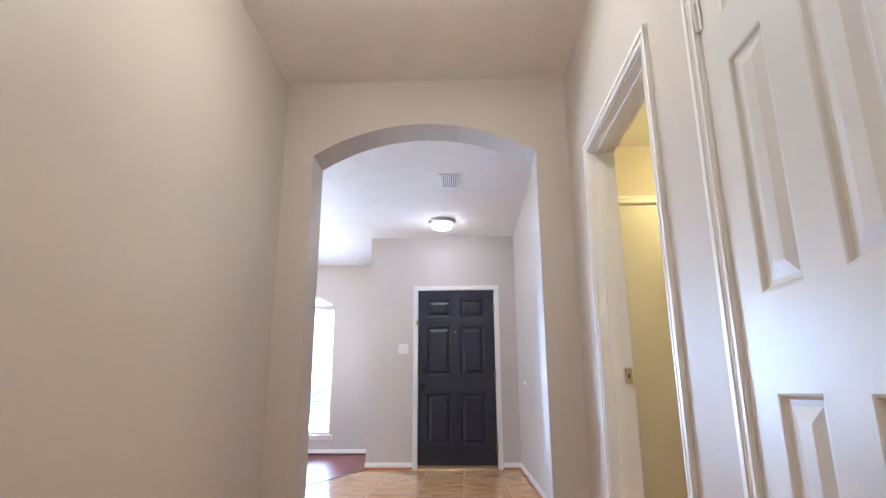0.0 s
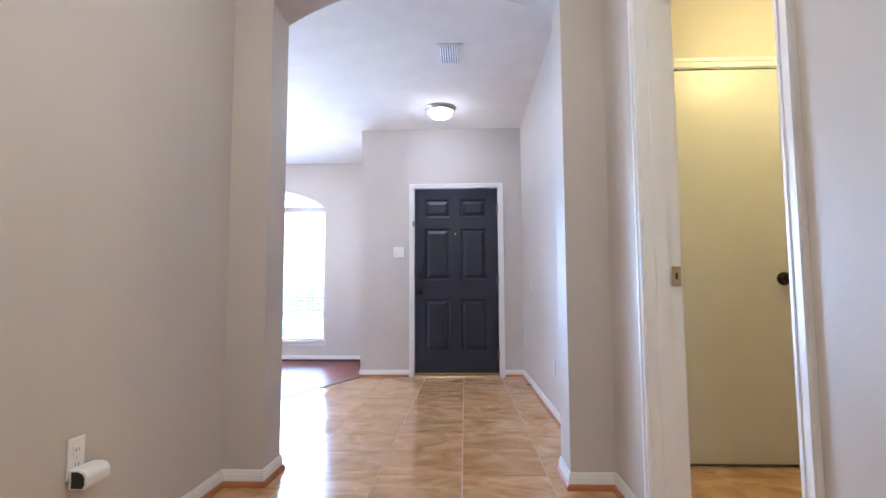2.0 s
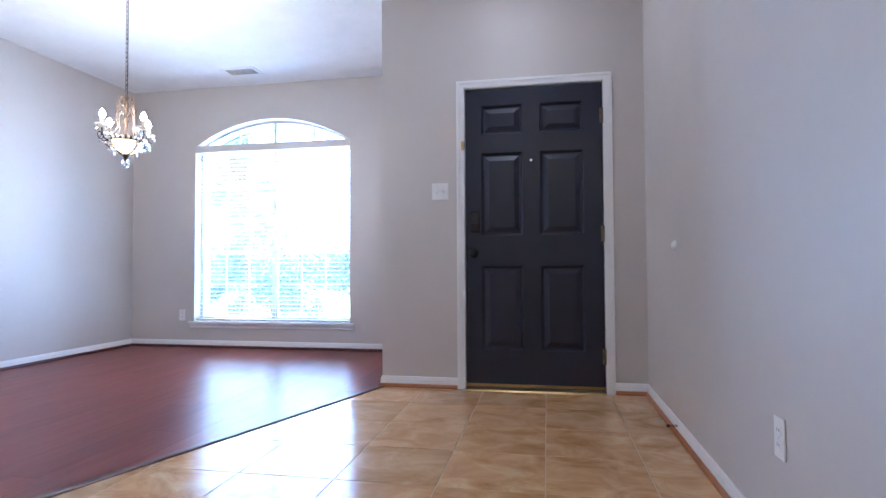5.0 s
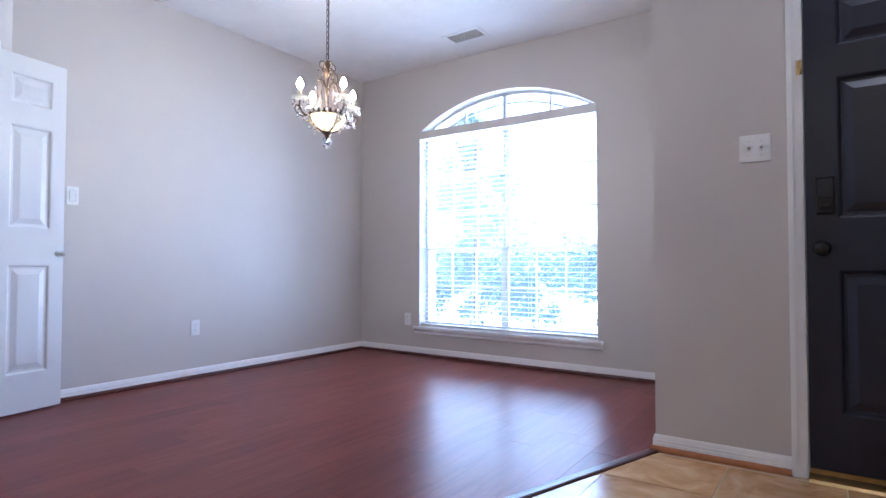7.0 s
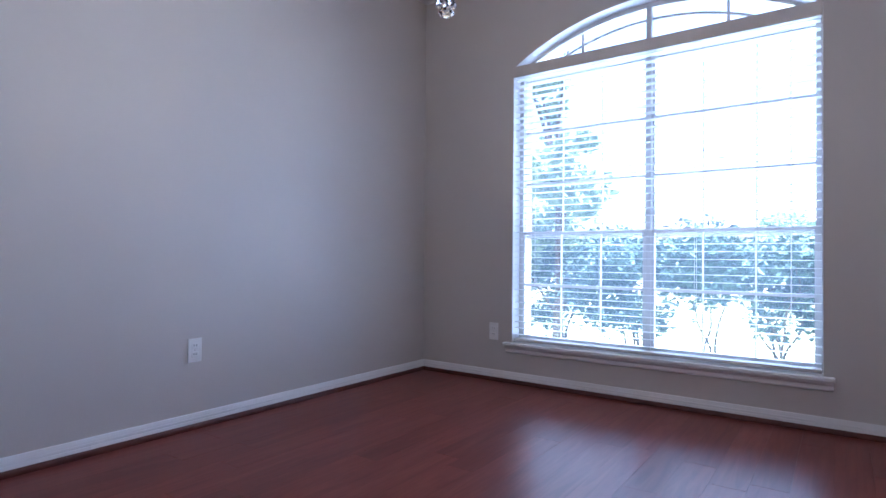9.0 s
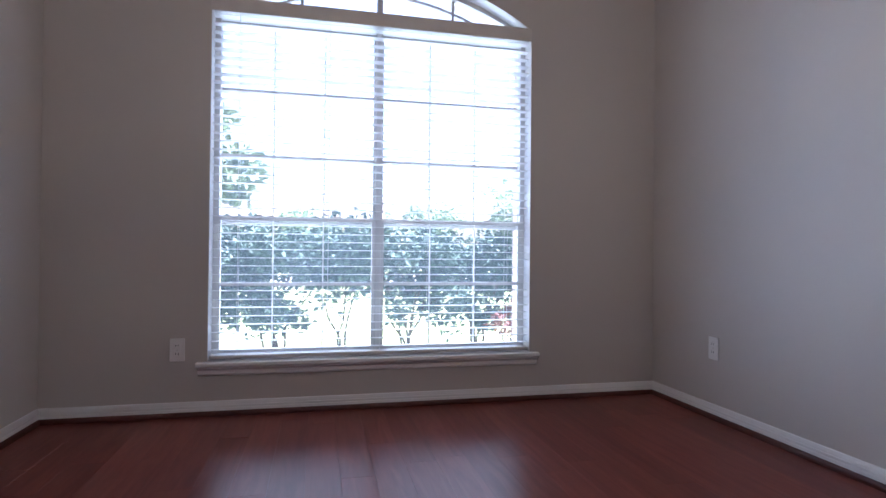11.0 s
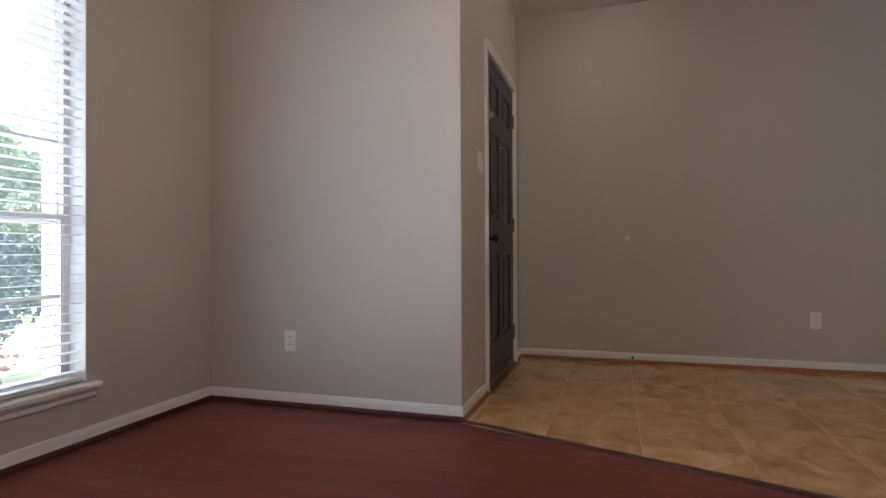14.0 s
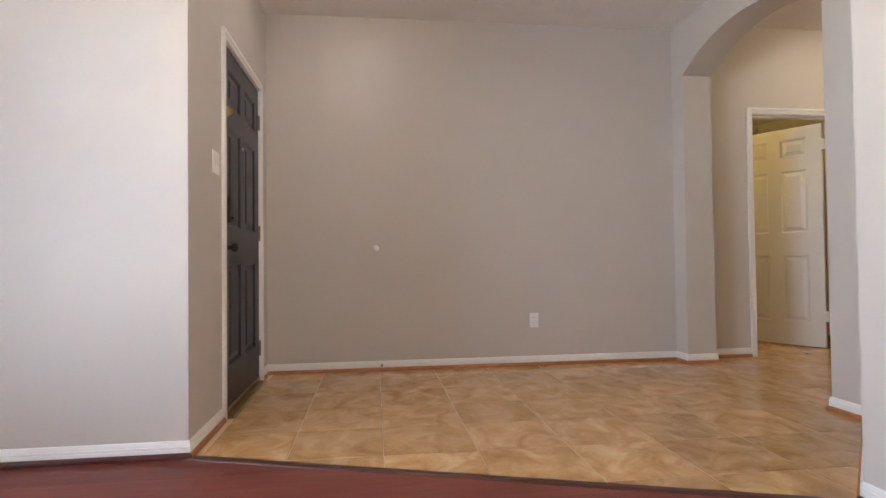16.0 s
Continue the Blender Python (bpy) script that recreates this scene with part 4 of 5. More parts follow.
for k in range(24):
    a = 2 * math.pi * k / 24
    if bead_me is None:
        bm = bmesh.new()
        bmesh.ops.create_icosphere(bm, subdivisions=1, radius=0.0112)
        bo = part("bead", bm, M_PEARL, rim, smooth=True)
        bead_me = bo.data
    else:
        bo = new("bead", bead_me)
        bo.parent = rim
    bo.location = ((BR + 0.010) * math.cos(a), (BR + 0.010) * math.sin(a), BZ + 0.001)
for k in range(4):
    a = math.pi / 4 + 0.77 + math.pi / 2 * k
    bm = bmesh.new()
    tube(bm, [((r + 0.004) * math.cos(a), (r + 0.004) * math.sin(a), zz) for r, zz in ((BR, BZ), (BR - 0.004, BZ - 0.024), (BR - 0.016, BZ - 0.051), (BR - 0.041, BZ - 0.078), (0.02, BZ - 0.097))], 0.0050, 6)
    rb = part("rib", bm, M_BRONZE, ch, smooth=True)
    for j, (r, zz) in enumerate(((BR - 0.001, BZ - 0.020), (BR - 0.009, BZ - 0.040), (BR - 0.022, BZ - 0.058), (BR - 0.042, BZ - 0.075))):
        bo = new("bead", bead_me)
        bo.parent = rb
        bo.location = ((r + 0.010) * math.cos(a), (r + 0.010) * math.sin(a), zz)
bm = bmesh.new()
lathe(bm, [(0, BZ - 0.090), (0.026, BZ - 0.094), (0.028, BZ - 0.100), (0.016, BZ - 0.110), (0.012, BZ - 0.120), (0.016, BZ - 0.128), (0.008, BZ - 0.138), (0, BZ - 0.140)], 18)
part("finial", bm, M_BRONZE, ch, smooth=True)


def drop_mesh(length, r):
    bm = bmesh.new()
    lathe(bm, [(0, 0), (r * 0.35, -length * 0.12), (r * 0.6, -length * 0.4), (r, -length * 0.68), (r * 0.6, -length * 0.9), (0, -length)], 7)
    return bm


AR_R = 0.165
drop_me = {}
def crystal(parent, x, y, z, length=0.034, r=0.0075):
    key = (length, r)
    if key not in drop_me:
        o = part("crystal", drop_mesh(length, r), M_CRYSTAL, parent)
        drop_me[key] = o.data
    else:
        o = new("crystal", drop_me[key])
        o.parent = parent
    o.location = (x, y, z)


for k in range(4):
    a = math.pi / 2 * k
    c, s = math.cos(a), math.sin(a)
    at = lambda r, zz: (r * c, r * s, zz + DZ)
    bm = bmesh.new()
    tube(bm, curve([at(0.092, 1.716), at(0.118, 1.692), at(0.148, 1.700), at(0.166, 1.732), at(AR_R, 1.766)]), 0.0048, 7)
    tube(bm, curve([at(0.118, 1.692), at(0.150, 1.682), at(0.182, 1.694), at(0.194, 1.718), at(0.182, 1.736), at(0.168, 1.726), at(0.174, 1.712)]), 0.0036, 6)
    tube(bm, curve([at(0.010, 1.865), at(0.036, 1.905), at(0.062, 1.885), at(0.066, 1.84), at(0.058, 1.79), at(0.088, 1.728)]), 0.0034, 6)
    tube(bm, curve([at(0.006, 1.975), at(0.022, 2.005), at(0.044, 2.002), at(0.050, 1.978), at(0.036, 1.962), at(0.024, 1.972), at(0.030, 1.984)]), 0.0027, 6)
    tube(bm, curve([at(0.008, 1.92), at(0.030, 1.952), at(0.058, 1.950), at(0.068, 1.920), at(0.052, 1.898), at(0.036, 1.908), at(0.042, 1.922)]), 0.0029, 6)
    arm = part("arm", bm, M_BRONZE, ch, "scrolled bronze arm", smooth=True)
    bm = bmesh.new()
    lathe(bm, [(0, 0), (0.012, 0.001), (0.036, 0.007), (0.044, 0.016), (0.042, 0.0168), (0.034, 0.0105), (0.010, 0.005), (0, 0.005)], 20, AR_R * c, AR_R * s, 1.768 + DZ)
    part("bobeche", bm, M_DISH, arm, "milky glass drip dish", smooth=True)
    bm = bmesh.new()
    lathe(bm, [(0, 0), (0.0105, 0), (0.0105, 0.052), (0.008, 0.056), (0, 0.056)], 14, AR_R * c, AR_R * s, 1.774 + DZ)
    part("candle", bm, M_IVORY, arm, "ivory candle sleeve", smooth=True)
    bm = bmesh.new()
    lathe(bm, [(0, 0), (0.010, 0.002), (0.0160, 0.012), (0.0170, 0.021), (0.0122, 0.036), (0.0045, 0.050), (0, 0.054)], 14, AR_R * c, AR_R * s, 1.830 + DZ)
    part("bulb", bm, M_BULB, arm, "glowing flame-shaped bulb", smooth=True)
    for j in range(5):
        b2 = 2 * math.pi * j / 5
        crystal(arm, AR_R * c + 0.042 * math.cos(b2), AR_R * s + 0.042 * math.sin(b2), 1.774 + DZ)
    for r, zz in ((0.178, 1.712), (0.140, 1.700), (0.118, 1.694)):
        crystal(arm, r * c, r * s, zz + DZ, 0.044, 0.009)
    b2 = a + math.pi / 4
    for r, zz in ((0.112, 1.708), (0.094, 1.665), (0.062, 1.636)):
        crystal(arm, r * math.cos(b2) * 1.08, r * math.sin(b2) * 1.08, zz + DZ, 0.030, 0.007)
    for j in range(1, 7):                     # strand from the stem to the dish
        f = j / 7
        crystal(arm, (0.055 + f * (AR_R - 0.075)) * c, (0.055 + f * (AR_R - 0.075)) * s, 1.905 + DZ - 0.115 * f - 0.05 * math.sin(math.pi * f), 0.020, 0.0075)
    for j in range(1, 6):                     # swag between two arms
        f = j / 6
        aa = a + math.pi / 2 * f
        sag = 1.752 + DZ - 0.055 * math.sin(math.pi * f)
        rr = AR_R * (1 - 0.22 * math.sin(math.pi * f))
        crystal(arm, rr * math.cos(aa), rr * math.sin(aa), sag, 0.018, 0.0065)
crystal(ch, 0, 0, BZ - 0.138, 0.048, 0.024)
for j in range(5):
    crystal(ch, 0.02 * math.cos(j * 1.257), 0.02 * math.sin(j * 1.257), BZ - 0.122, 0.036, 0.011)


# ---- wall plates and small fittings ----
def outlet(m, label):
    """Duplex plate; the plate looks to local -y, origin at its middle on the wall."""
    d = thing("wall_outlet", m, label, "outlet", "duplex wall outlets")
    bm = bmesh.new()
    soft_box(bm, -0.035, -0.0055, -0.0575, 0.035, 0, 0.0575, 0.0028, 2)
    part("cover_plate", bm, M_PLASTIC, d)
    for z in (-0.0205, 0.0205):
        bm = bmesh.new()
        soft_box(bm, -0.0165, -0.0075, z - 0.0135, 0.0165, -0.005, z + 0.0135, 0.001, 1)
        r = part("receptacle", bm, M_PLASTIC, d)
        bm = bmesh.new()
        for u in (-0.0065, 0.0065):
            box(bm, u - 0.0012, -0.0079, z - 0.002, u + 0.0012, -0.0076, z + 0.0065)
        lathe(bm, [(0, 0.0003), (0.0024, 0.0003), (0.0024, 0)], 8, 0, 0, 0)
        part("slots", bm, M_DARK, r)
    bm = bmesh.new()
    lathe(bm, [(0, 0.0012), (0.003, 0.0008), (0.003, 0)], 10)
    bm.transform(pose(0, -0.0055, 0, 90, 0, 0))
    part("screw", bm, M_NICKEL, d)
    return d


outlet(pose(DLEFT, 6.145, 0.376, 0, 0, 90), "white duplex outlet on the plain dining room wall")
outlet(pose(PIL, 7.42, 0.356, 0, 0, -90), "white duplex outlet on the return wall")
outlet(pose(-3.685, DFRONT, 0.333), "white duplex outlet beside the window")
outlet(pose(FR, 4.40, 0.355, 0, 0, -90), "white duplex outlet on the long foyer wall")
outlet(pose(HL, 1.985, 0.398, 0, 0, 90), "white duplex outlet with a plug-in device in the hallway")


def toggle_switch(m, gangs, label, rocker=False):
    d = thing("light_switch", m, label, "light switch")
    w = 0.035 + 0.023 * (gangs - 1)
    bm = bmesh.new()
    soft_box(bm, -w, -0.0055, -0.0575, w, 0, 0.0575, 0.0028, 2)
    part("cover_plate", bm, M_PLASTIC, d)
    for g in range(gangs):
        u = (g - (gangs - 1) / 2) * 0.046
        bm = bmesh.new()
        if rocker:
            prism(bm, [(-0.0055, -0.033), (-0.0058, 0.033), (-0.0095, 0.033), (-0.0075, 0.0), (-0.007, -0.033)], u - 0.0165, u + 0.0165, lambda p, q, r: (r, p, q))
        else:
            prism(bm, [(-0.005, -0.006), (-0.005, 0.006), (-0.017, 0.012), (-0.018, 0.006)], u - 0.0042, u + 0.0042, lambda p, q, r: (r, p, q))
        tg = part("rocker" if rocker else "toggle", bm, M_PLASTIC, d)
        bm = bmesh.new()
        if rocker:
            box(bm, u - 0.0185, -0.0060, -0.0350, u + 0.0185, -0.0052, 0.0350)
        else:
            box(bm, u - 0.0058, -0.0062, -0.0125, u + 0.0058, -0.0052, 0.0125)
        part("slot", bm, M_VENT if rocker else M_VALANCE, tg)
        for z in (-0.03, 0.03) if not rocker else (-0.048, 0.048):
            bm = bmesh.new()
            lathe(bm, [(0, 0.0012), (0.003, 0.0008), (0.003, 0)], 10)
            bm.transform(pose(u, -0.0055, z, 90, 0, 0))
            part("screw", bm, M_NICKEL, d)
    return d


toggle_switch(pose(-0.633, FRONT, 1.347), 2, "white two-gang toggle switch beside the front door")
toggle_switch(pose(DLEFT, 5.305, 1.28, 0, 0, 90), 1, "white rocker switch beside the closet door", True)
toggle_switch(pose(1.925, BY1, 1.372), 1, "white toggle switch in the side room")
# blank box of the thermostat kind above the switch
th = thing("blank_wall_box", pose(1.945, BY1, 1.50), "blank ivory wall box above the switch", "wall box")
bm = bmesh.new()
soft_box(bm, -0.058, -0.035, -0.05, 0.058, 0, 0.05, 0.006, 2)
part("cover", bm, M_PLASTIC, th)
bm = bmesh.new()
box(bm, -0.045, -0.0358, -0.040, 0.045, -0.0352, -0.034)
part("slot", bm, M_IVORY, th)

# plug-in device with a dark window
pl = thing("plug_in_device", pose(HL + 0.008, 2.0, 0.346, 0, 0, 90) @ Matrix.Diagonal((0.92, 0.80, 0.92, 1)), "white plug-in night light with a dark end window", "night light")
bm = bmesh.new()
prism(bm, [(0.0, -0.030), (-0.058, -0.030), (-0.066, -0.018), (-0.066, 0.008), (-0.056, 0.024), (-0.036, 0.030), (0.0, 0.030)], -0.052, 0.062, lambda u, v, w: (w, u, v))
bmesh.ops.bevel(bm, geom=bm.edges[:], offset=0.004, segments=2, profile=0.5, affect="EDGES")
part("housing", bm, M_PLASTIC, pl, smooth=True)
bm = bmesh.new()
prism(bm, [(-0.012, -0.024), (-0.052, -0.024), (-0.058, -0.014), (-0.058, 0.006), (-0.050, 0.018), (-0.034, 0.024), (-0.012, 0.024)], -0.0545, -0.0522, lambda u, v, w: (w, u, v))
part("window", bm, M_DARK, pl, "black window at the end")

# wall bumper and spring stop behind the front door
bp = thing("wall_bumper", pose(FR, 5.637, 0.934, 0, 0, -90), "small round white door bumper on the foyer wall", "door bumper")
bm = bmesh.new()
lathe(bm, [(0, 0), (0.024, 0), (0.024, 0.005), (0.018, 0.013), (0.009, 0.018), (0, 0.019)], 20)
bm.transform(pose(0, 0, 0, 90, 0, 0))
part("pad", bm, M_PLASTIC, bp, smooth=True)
st = thing("spring_door_stop", pose(FR - 0.0105, 5.60, 0.047, 0, 0, -90), "dark spring door stop on the baseboard", "door stop")
bm = bmesh.new()
tube(bm, [(0.0055 * math.cos(i * 0.9), -0.002 - 0.0009 * i, 0.0055 * math.sin(i * 0.9)) for i in range(44)], 0.0013, 4)
part("spring", bm, M_BLACKMETAL, st)
bm = bmesh.new()
lathe(bm, [(0, 0), (0.0075, 0), (0.0085, 0.006), (0.006, 0.012), (0, 0.013)], 12)
bm.transform(pose(0, -0.040, 0, 90, 0, 0))
part("rubber_tip", bm, M_DARK, st)

# ---- garden ----
bm = bmesh.new()
g = 420.0
vs = [bm.verts.new(p) for p in ((-g, -g, -0.22), (g, -g, -0.22), (g, g, -0.22), (-g, g, -0.22))]
bm.faces.new(vs)
setting("ground", bm, M_GRASS, "bright sunlit lawn around the house", "lawn")
bm = bmesh.new()
box(bm, -60, 22.0, -0.215, 60, 23.4, -0.17)
setting("pavement", bm, M_ROAD, "pale concrete pavement along the street", "pavement")
bm = bmesh.new()
box(bm, -60, 24.6, -0.3, 60, 31.0, -0.205)
setting("road", bm, M_ROAD, "pale street in front of the house", "road")


def leaf_cloud(r, clumps, leaves, size, rr):
    """Many small bent leaves in uneven clumps."""
    verts, faces = [], []
    for c, cr in clumps:
        for _ in range(leaves):
            d = Vector((rr.gauss(0, 1), rr.gauss(0, 1), rr.gauss(0, 0.8)))
            d = d.normalized() * (rr.random() ** 0.45) * cr
            p = Vector(c) + d
            ax = Vector((rr.gauss(0, 1), rr.gauss(0, 1), rr.gauss(0, 0.6))).normalized()
            sd = ax.cross(Vector((rr.gauss(0, 1), rr.gauss(0, 1), rr.gauss(0, 1)))).normalized()
            L = size * rr.uniform(0.6, 1.3)
            W = L * 0.28
            up = ax.cross(sd) * L * 0.12
            i = len(verts)
            verts += [p, p + ax * L * 0.5 + sd * W + up, p + ax * L, p + ax * L * 0.5 - sd * W + up]
            faces.append((i, i + 1, i + 2, i + 3))
    me = bpy.data.meshes.new("crown")
    me.from_pydata([tuple(v) for v in verts], [], faces)
    return me


def shrub(x, y, h, w, seed, label, mat=M_LEAF, stems=5, low=0.5, dens=240, upper=20, skirt=12):
    """Crooked bare stems under a dense crown that hangs lowest over the middle."""
    rr = random.Random(seed)
    d = thing("hedge_shrub", pose(x, y, -0.22), label, "shrub", "shrubs outside the window")
    clumps = []
    for k in range(stems):
        a = 2 * math.pi * (k + rr.random() * 0.8) / stems
        tx, ty, tz = w * math.cos(a) * rr.uniform(0.4, 0.9), w * 0.6 * math.sin(a) * rr.uniform(0.4, 0.9), h * rr.uniform(0.66, 0.85)
        bend = [(0.06 * math.cos(a), 0.06 * math.sin(a), -0.03)]
        for f in (0.22, 0.42, 0.62, 0.82, 1.0):
            bend.append((tx * f ** 1.3 + rr.uniform(-0.05, 0.05), ty * f + rr.uniform(-0.04, 0.04), tz * f))
        bm = bmesh.new()
        tube(bm, curve(bend, 3), [0.013 - 0.009 * i / 15 for i in range(16)], 6)
        for i in (2, 3):
            p = bend[i]
            tube(bm, [p, (p[0] + rr.uniform(-0.1, 0.1), p[1] + rr.uniform(-0.08, 0.08), p[2] + 0.1), (p[0] + rr.uniform(-0.2, 0.2), p[1] + rr.uniform(-0.12, 0.12), p[2] + 0.22)], [0.006, 0.005, 0.003], 5)
        part("stem", bm, M_BARK, d)
    for k in range(upper):
        clumps.append(((rr.uniform(-w, w), rr.uniform(-w, w) * 0.6, h * rr.uniform(low + 0.12, 0.88)), w * rr.uniform(0.34, 0.5)))
    crown = leaf_cloud(w, clumps, dens, 0.068, rr)
    crown.materials.append(mat)
    new("crown", crown).parent = d
    if skirt:
        clumps = [((rr.uniform(-w, w) * 0.62, rr.uniform(-w, w) * 0.5, h * rr.uniform(low - 0.2, low + 0.08)), w * rr.uniform(0.18, 0.34)) for k in range(skirt)]
        hang = leaf_cloud(w, clumps, dens // 2, 0.062, rr)
        hang.materials.append(mat)
        new("hanging_leaves", hang).parent = d
    return d


rr = random.Random(11)
for k, x in enumerate([-7.3, -6.5, -5.7, -4.95, -4.2, -3.4, -2.15, -1.45, -0.6, 0.2, 1.0, 1.8]):
    shrub(x, 10.25 + rr.uniform(-0.12, 0.12), 1.31 * rr.uniform(0.95, 1.05), 0.62, 20 + k, "dark green leggy garden shrub with bare stems")
shrub(-2.78, 10.45, 1.28, 0.5, 41, "dark green garden shrub with a high open foot", stems=3, low=0.62, upper=10, skirt=0)
shrub(-0.95, 9.95, 1.62, 0.36, 52, "taller green shrub with sunlit light leaves", M_LEAFLIGHT, 5, 0.62, 75, 11, 0)
shrub(-1.25, 9.75, 0.58, 0.24, 55, "small reddish-leaved shrub by the window", M_FLOWER, 5, 0.35, 24, 8, 0)


def tree(x, y, h, spread, low, seed, label, leaves=260, size=0.13, lean=0.0):
    rr = random.Random(seed)
    d = thing("garden_tree", pose(x, y, -0.22), label, "tree")
    bm = bmesh.new()
    tube(bm, [(0, 0, -0.1), (0.04, 0.02, h * 0.25), (lean * 0.4, 0.05, h * 0.5), (lean, 0, h * 0.85)], [0.05 * h / 3, 0.04 * h / 3, 0.028 * h / 3, 0.008], 9)
    part("trunk", bm, M_BARK, d, smooth=True)
    clumps = []
    for k in range(11):
        a, z0 = rr.uniform(0, 6.28), h * rr.uniform(low * 0.7, 0.8)
        L = spread * rr.uniform(0.55, 1.0)
        e = (L * math.cos(a), L * math.sin(a), max(z0 + h * rr.uniform(0.0, 0.25), h * low))
        bm = bmesh.new()
        tube(bm, [(lean * z0 / h, 0, z0 * 0.85), (e[0] * 0.5, e[1] * 0.5, (z0 + e[2]) / 2), e], [0.018 * h / 3, 0.011 * h / 3, 0.004], 6)
        part("limb", bm, M_BARK, d)
        for f in (0.55, 0.8, 1.0):
            clumps.append(((e[0] * f + rr.uniform(-0.2, 0.2), e[1] * f + rr.uniform(-0.2, 0.2), z0 * (1 - f) + e[2] * f + rr.uniform(-0.1, 0.25)), spread * rr.uniform(0.2, 0.36)))
    me = leaf_cloud(spread, clumps, leaves, size, rr)
    me.materials.append(M_LEAFLIGHT)
    o = new("crown", me)
    o.parent = d
    return d


tree(-4.05, 9.75, 3.2, 0.58, 0.26, 3, "slender leafy tree near the window", 230, 0.08)
tree(5.9, 24.0, 4.2, 2.6, 0.2, 5, "rounded light green street tree", 48, 0.24)
tree(10.5, 27.0, 5.4, 2.4, 0.25, 6, "broad green tree across the lawn", 320, 0.26)
tree(2.5, 36.0, 3.6, 2.4, 0.2, 8, "rounded light green street tree", 70, 0.30)
tree(-3.5, 38.0, 3.5, 2.4, 0.2, 9, "rounded light green street tree", 70, 0.30)
tree(-12.0, 25.0, 6.0, 2.8, 0.3, 7, "broad green tree across the lawn", 320, 0.26)

# house across the street
hs = thing("neighbour_house", pose(-4.0, 44.0, -0.22), "pale brick house with a grey hipped roof across the street", "house")
bm = bmesh.new()
box(bm, -9, 0, 0, 9, 8, 2.9)
part("wall", bm, M_BRICK, hs)
bm = bmesh.new()
v = [bm.verts.new(p) for p in ((-9.6, -0.6, 2.9), (9.6, -0.6, 2.9), (9.6, 8.6, 2.9), (-9.6, 8.6, 2.9), (-5, 4, 5.6), (5, 4, 5.6))]
for f in ((0, 1, 5, 4), (1, 2, 5), (2, 3, 4, 5), (3, 0, 4), (3, 2, 1, 0)):
    bm.faces.new([v[i] for i in f])
part("roof", bm, M_ROOF, hs)
for x in (-6.5, -3.2, 2.0, 6.0):
    bm = bmesh.new()
    box(bm, x - 0.8, -0.06, 0.8, x + 0.8, 0.02, 2.3)
    wd = part("window", bm, M_TRIM, hs)
    bm = bmesh.new()
    box(bm, x - 0.7, -0.075, 0.9, x + 0.7, -0.062, 2.2)
    part("pane", bm, M_DARK, wd)
bm = bmesh.new()
box(bm, -0.6, -0.07, 0, 0.5, 0.02, 2.2)
part("door", bm, M_TRIM, hs)

# ---- floors ----
BORDER_A, BORDER_B = (PIL, FRONT), DIAG_B
bm = bmesh.new()
prism(bm, [(HL - 0.1, FAR), (BX1, FAR), (BX1, BY1 + 0.05), (FR + 0.1, BY1 + 0.05), (FR + 0.1, FRONT + 0.15), (BORDER_A[0], FRONT + 0.15), BORDER_A, BORDER_B, DIAG_A, (HL - 0.1, ARCH0)], -0.10, -0.0016, XYP)
floor_tile = setting("floor", bm, M_GROUT, "tan ceramic tile floor with thin grout lines", "tile floor")
bm = bmesh.new()
prism(bm, [BORDER_A, BORDER_B, (-3.3, BACK - 0.02), (-3.7, 3.6), (-5.0, 4.6), (DLEFT - 0.05, CLOSET[1]), (DLEFT - 0.05, DFRONT + 0.05), (PIL + 0.05, DFRONT + 0.05), (PIL + 0.05, FRONT + 0.16), (PIL, FRONT + 0.16)], -0.10, -0.003, XYP)
floor_wood = setting("floor_dining", bm, M_SUBFLOOR, "dark red cherry laminate plank floor", "wood floor")

bd = Vector((BORDER_B[0] - BORDER_A[0], BORDER_B[1] - BORDER_A[1], 0))
bl, bd = bd.length, bd.normalized()
bm = bmesh.new()
prism(bm, [(-0.026, -0.001), (-0.024, 0.004), (-0.014, 0.0075), (0.014, 0.0075), (0.024, 0.004), (0.026, -0.001)], 0.005, bl - 0.01,
      lambda u, v, w: (BORDER_A[0] + bd.x * w - bd.y * u, BORDER_A[1] + bd.y * w + bd.x * u, v))
setting("transition_strip", bm, M_CHERRYTRIM, "dark cherry transition strip between tile and planks", "transition strip")


def clip(poly, keep):
    """The part of a convex polygon on the inner side of each line (px, py, nx, ny)."""
    for px, py, nx, ny in keep:
        out = []
        for i, p in enumerate(poly):
            q = poly[(i + 1) % len(poly)]
            dp, dq = (p[0] - px) * nx + (p[1] - py) * ny, (q[0] - px) * nx + (q[1] - py) * ny
            if dp >= 0:
                out.append(p)
            if dp * dq < 0:
                f = dp / (dp - dq)
                out.append((p[0] + (q[0] - p[0]) * f, p[1] + (q[1] - p[1]) * f))
        poly = out
        if len(poly) < 3:
            return []
    return poly


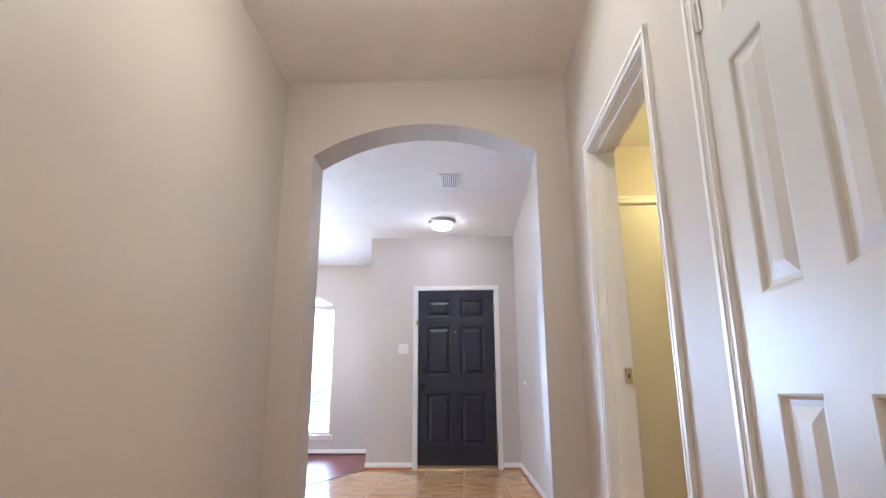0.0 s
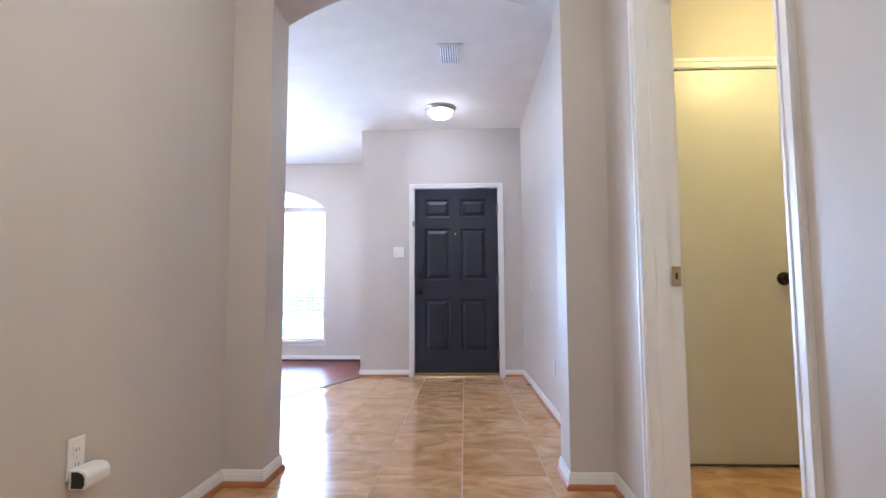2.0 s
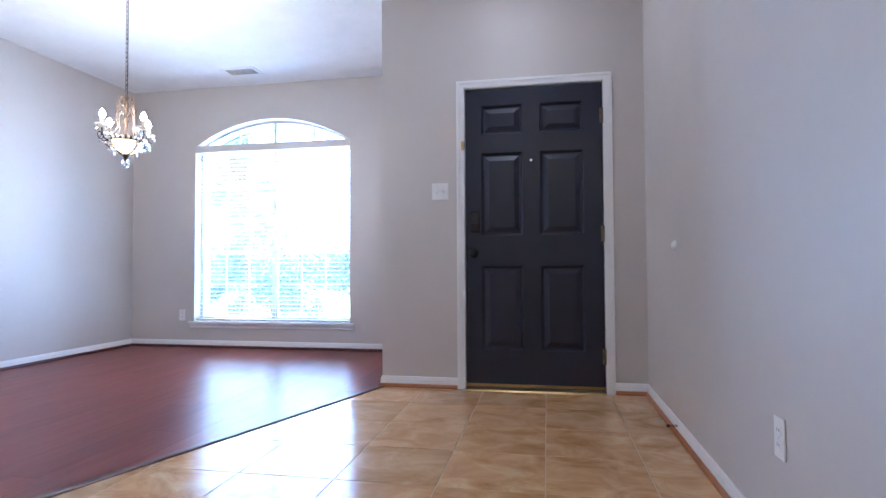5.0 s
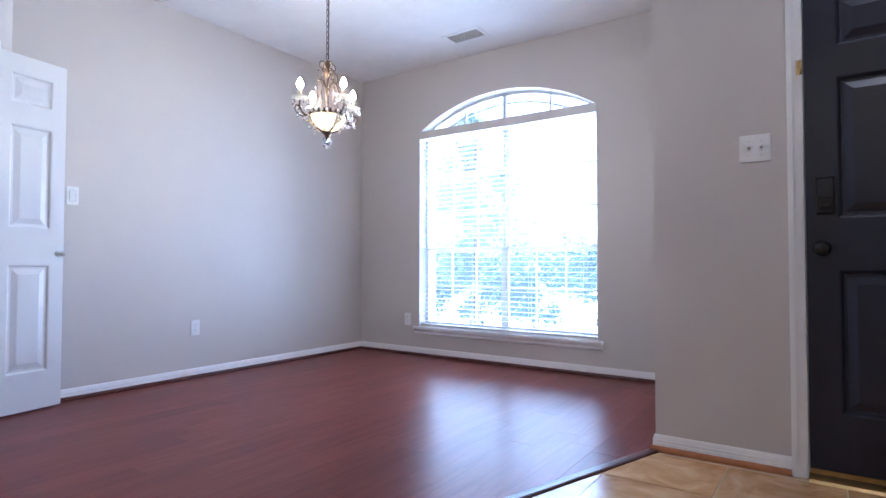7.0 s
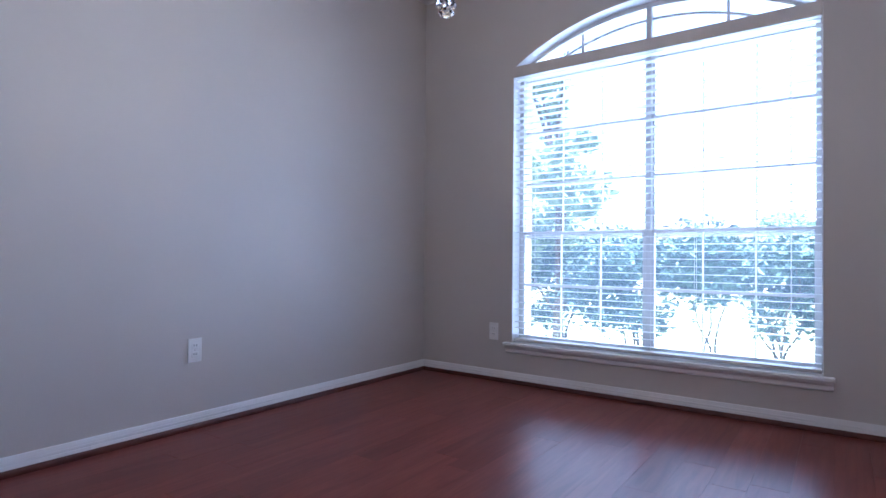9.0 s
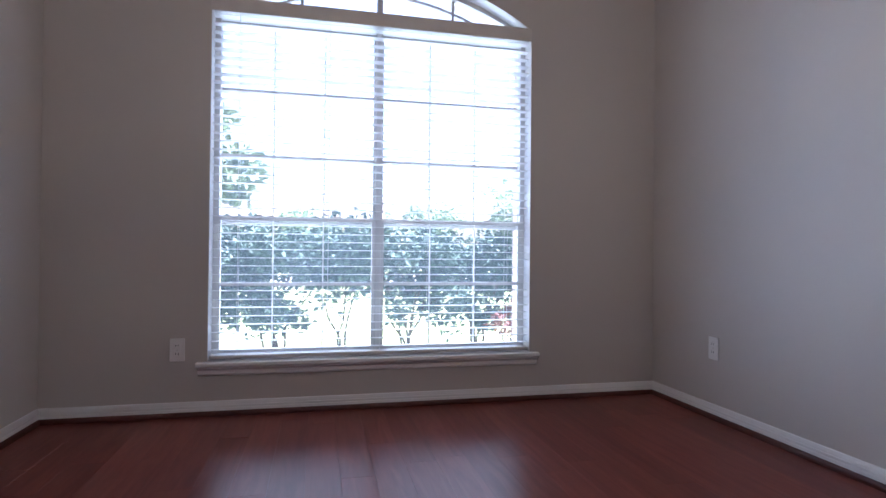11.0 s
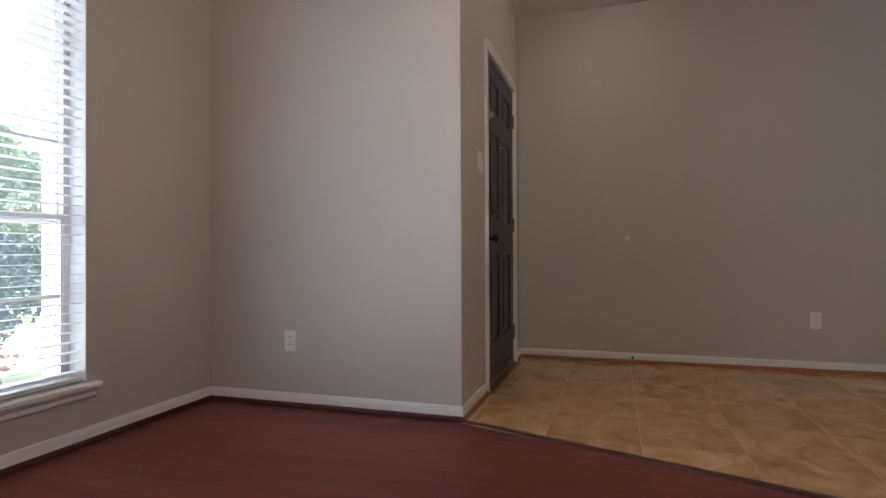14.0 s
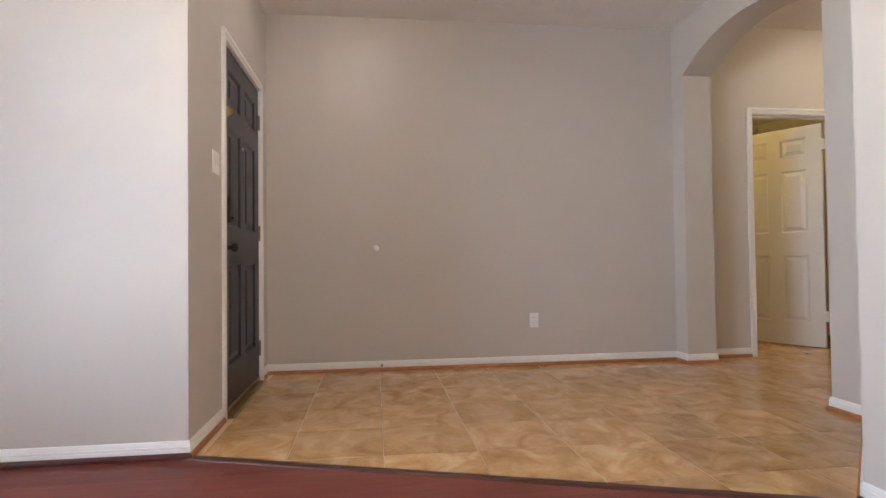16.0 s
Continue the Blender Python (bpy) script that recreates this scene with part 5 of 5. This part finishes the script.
def piece(name, poly, top, r, mat, parent, cache):
    """A thin slab with an eased edge; alike whole pieces share one mesh."""
    cx, cy = sum(p[0] for p in poly) / len(poly), sum(p[1] for p in poly) / len(poly)
    key = tuple((round(p[0] - cx, 4), round(p[1] - cy, 4)) for p in poly)
    if key not in cache:
        n = len(poly)
        verts, faces = [], []
        for ins, z in ((0, -0.004), (0, -r), (r * 1.3, 0)):
            for x, y in key:
                d = math.hypot(x, y) or 1
                verts.append((x - x / d * ins, y - y / d * ins, z))
        for k in range(2):
            for i in range(n):
                j = (i + 1) % n
                faces.append((k * n + i, k * n + j, (k + 1) * n + j, (k + 1) * n + i))
        faces.append(tuple(range(2 * n, 3 * n)))
        me = bpy.data.meshes.new(name)
        me.from_pydata(verts, [], faces)
        me.materials.append(mat)
        cache[key] = me
    o = new(name, cache[key])
    o.parent = parent
    o.location = (cx, cy, top)
    return o


cache = {}
bn = (bd.y * -1, bd.x)                       # normal of the border towards the tiles
if bn[0] < 0:
    bn = (-bn[0], -bn[1])
areas = [
    [(HL, FAR, 1, 0), (HR, 0, -1, 0), (0, ARCH0, 0, -1), (0, -1.6, 0, 1)],
    [(AL, 0, 1, 0), (AR, 0, -1, 0), (0, ARCH0, 0, 1), (0, ARCH1, 0, -1)],
    [(FR, 0, -1, 0), (0, ARCH1, 0, 1), (0, FRONT - 0.048, 0, -1), (DIAG_A[0], DIAG_A[1], 1, 1), (BORDER_A[0], BORDER_A[1], *bn)],
    [(HR, 0, 1, 0), (HR + 0.12, 0, -1, 0), (0, BATH_Y0 + 0.014, 0, 1), (0, BATH_Y1 - 0.014, 0, -1)],
    [(HR + 0.12, 0, 1, 0), (BX1, 0, -1, 0), (0, BY0, 0, 1), (0, BY1, 0, -1)],
]
TX, TY, GAP = 0.408, 0.412, 0.0021
for keep in areas:
    for i in range(-8, 10):
        for j in range(-14, 12):
            x0, y0 = 0.070 + i * TX, 3.145 + j * TY
            q = clip([(x0 + GAP, y0 + GAP), (x0 + TX - GAP, y0 + GAP), (x0 + TX - GAP, y0 + TY - GAP), (x0 + GAP, y0 + TY - GAP)], keep)
            if len(q) > 2 and abs(sum(a[0] * b[1] - b[0] * a[1] for a, b in zip(q, q[1:] + q[:1]))) > 0.0008:
                piece("tile", q, 0.0, 0.0012, M_TILE, floor_tile, cache)
PW, PL, PG = 0.126, 1.21, 0.0002
rr = random.Random(8)
wood_keep = [(DLEFT, 0, 1, 0), (PIL, 0, -1, 0), (0, DFRONT, 0, -1), (BORDER_A[0], BORDER_A[1], -bn[0], -bn[1]), (0, BACK, 0, 1), (CLOSET[0] - 0.25, CLOSET[1] - 0.25, 1, 1)]
x = DLEFT - 0.02
while x < PIL:
    y = BACK - rr.uniform(0.0, PL)
    while y < DFRONT:
        q = clip([(x + PG, y + PG), (x + PW - PG, y + PG), (x + PW - PG, y + PL - PG), (x + PG, y + PL - PG)], wood_keep)
        if len(q) > 2 and abs(sum(a[0] * b[1] - b[0] * a[1] for a, b in zip(q, q[1:] + q[:1]))) > 0.0008:
            piece("plank", q, rr.uniform(-0.0002, 0.0001), 0.0004, M_PLANK, floor_wood, cache)
        y += PL
    x += PW
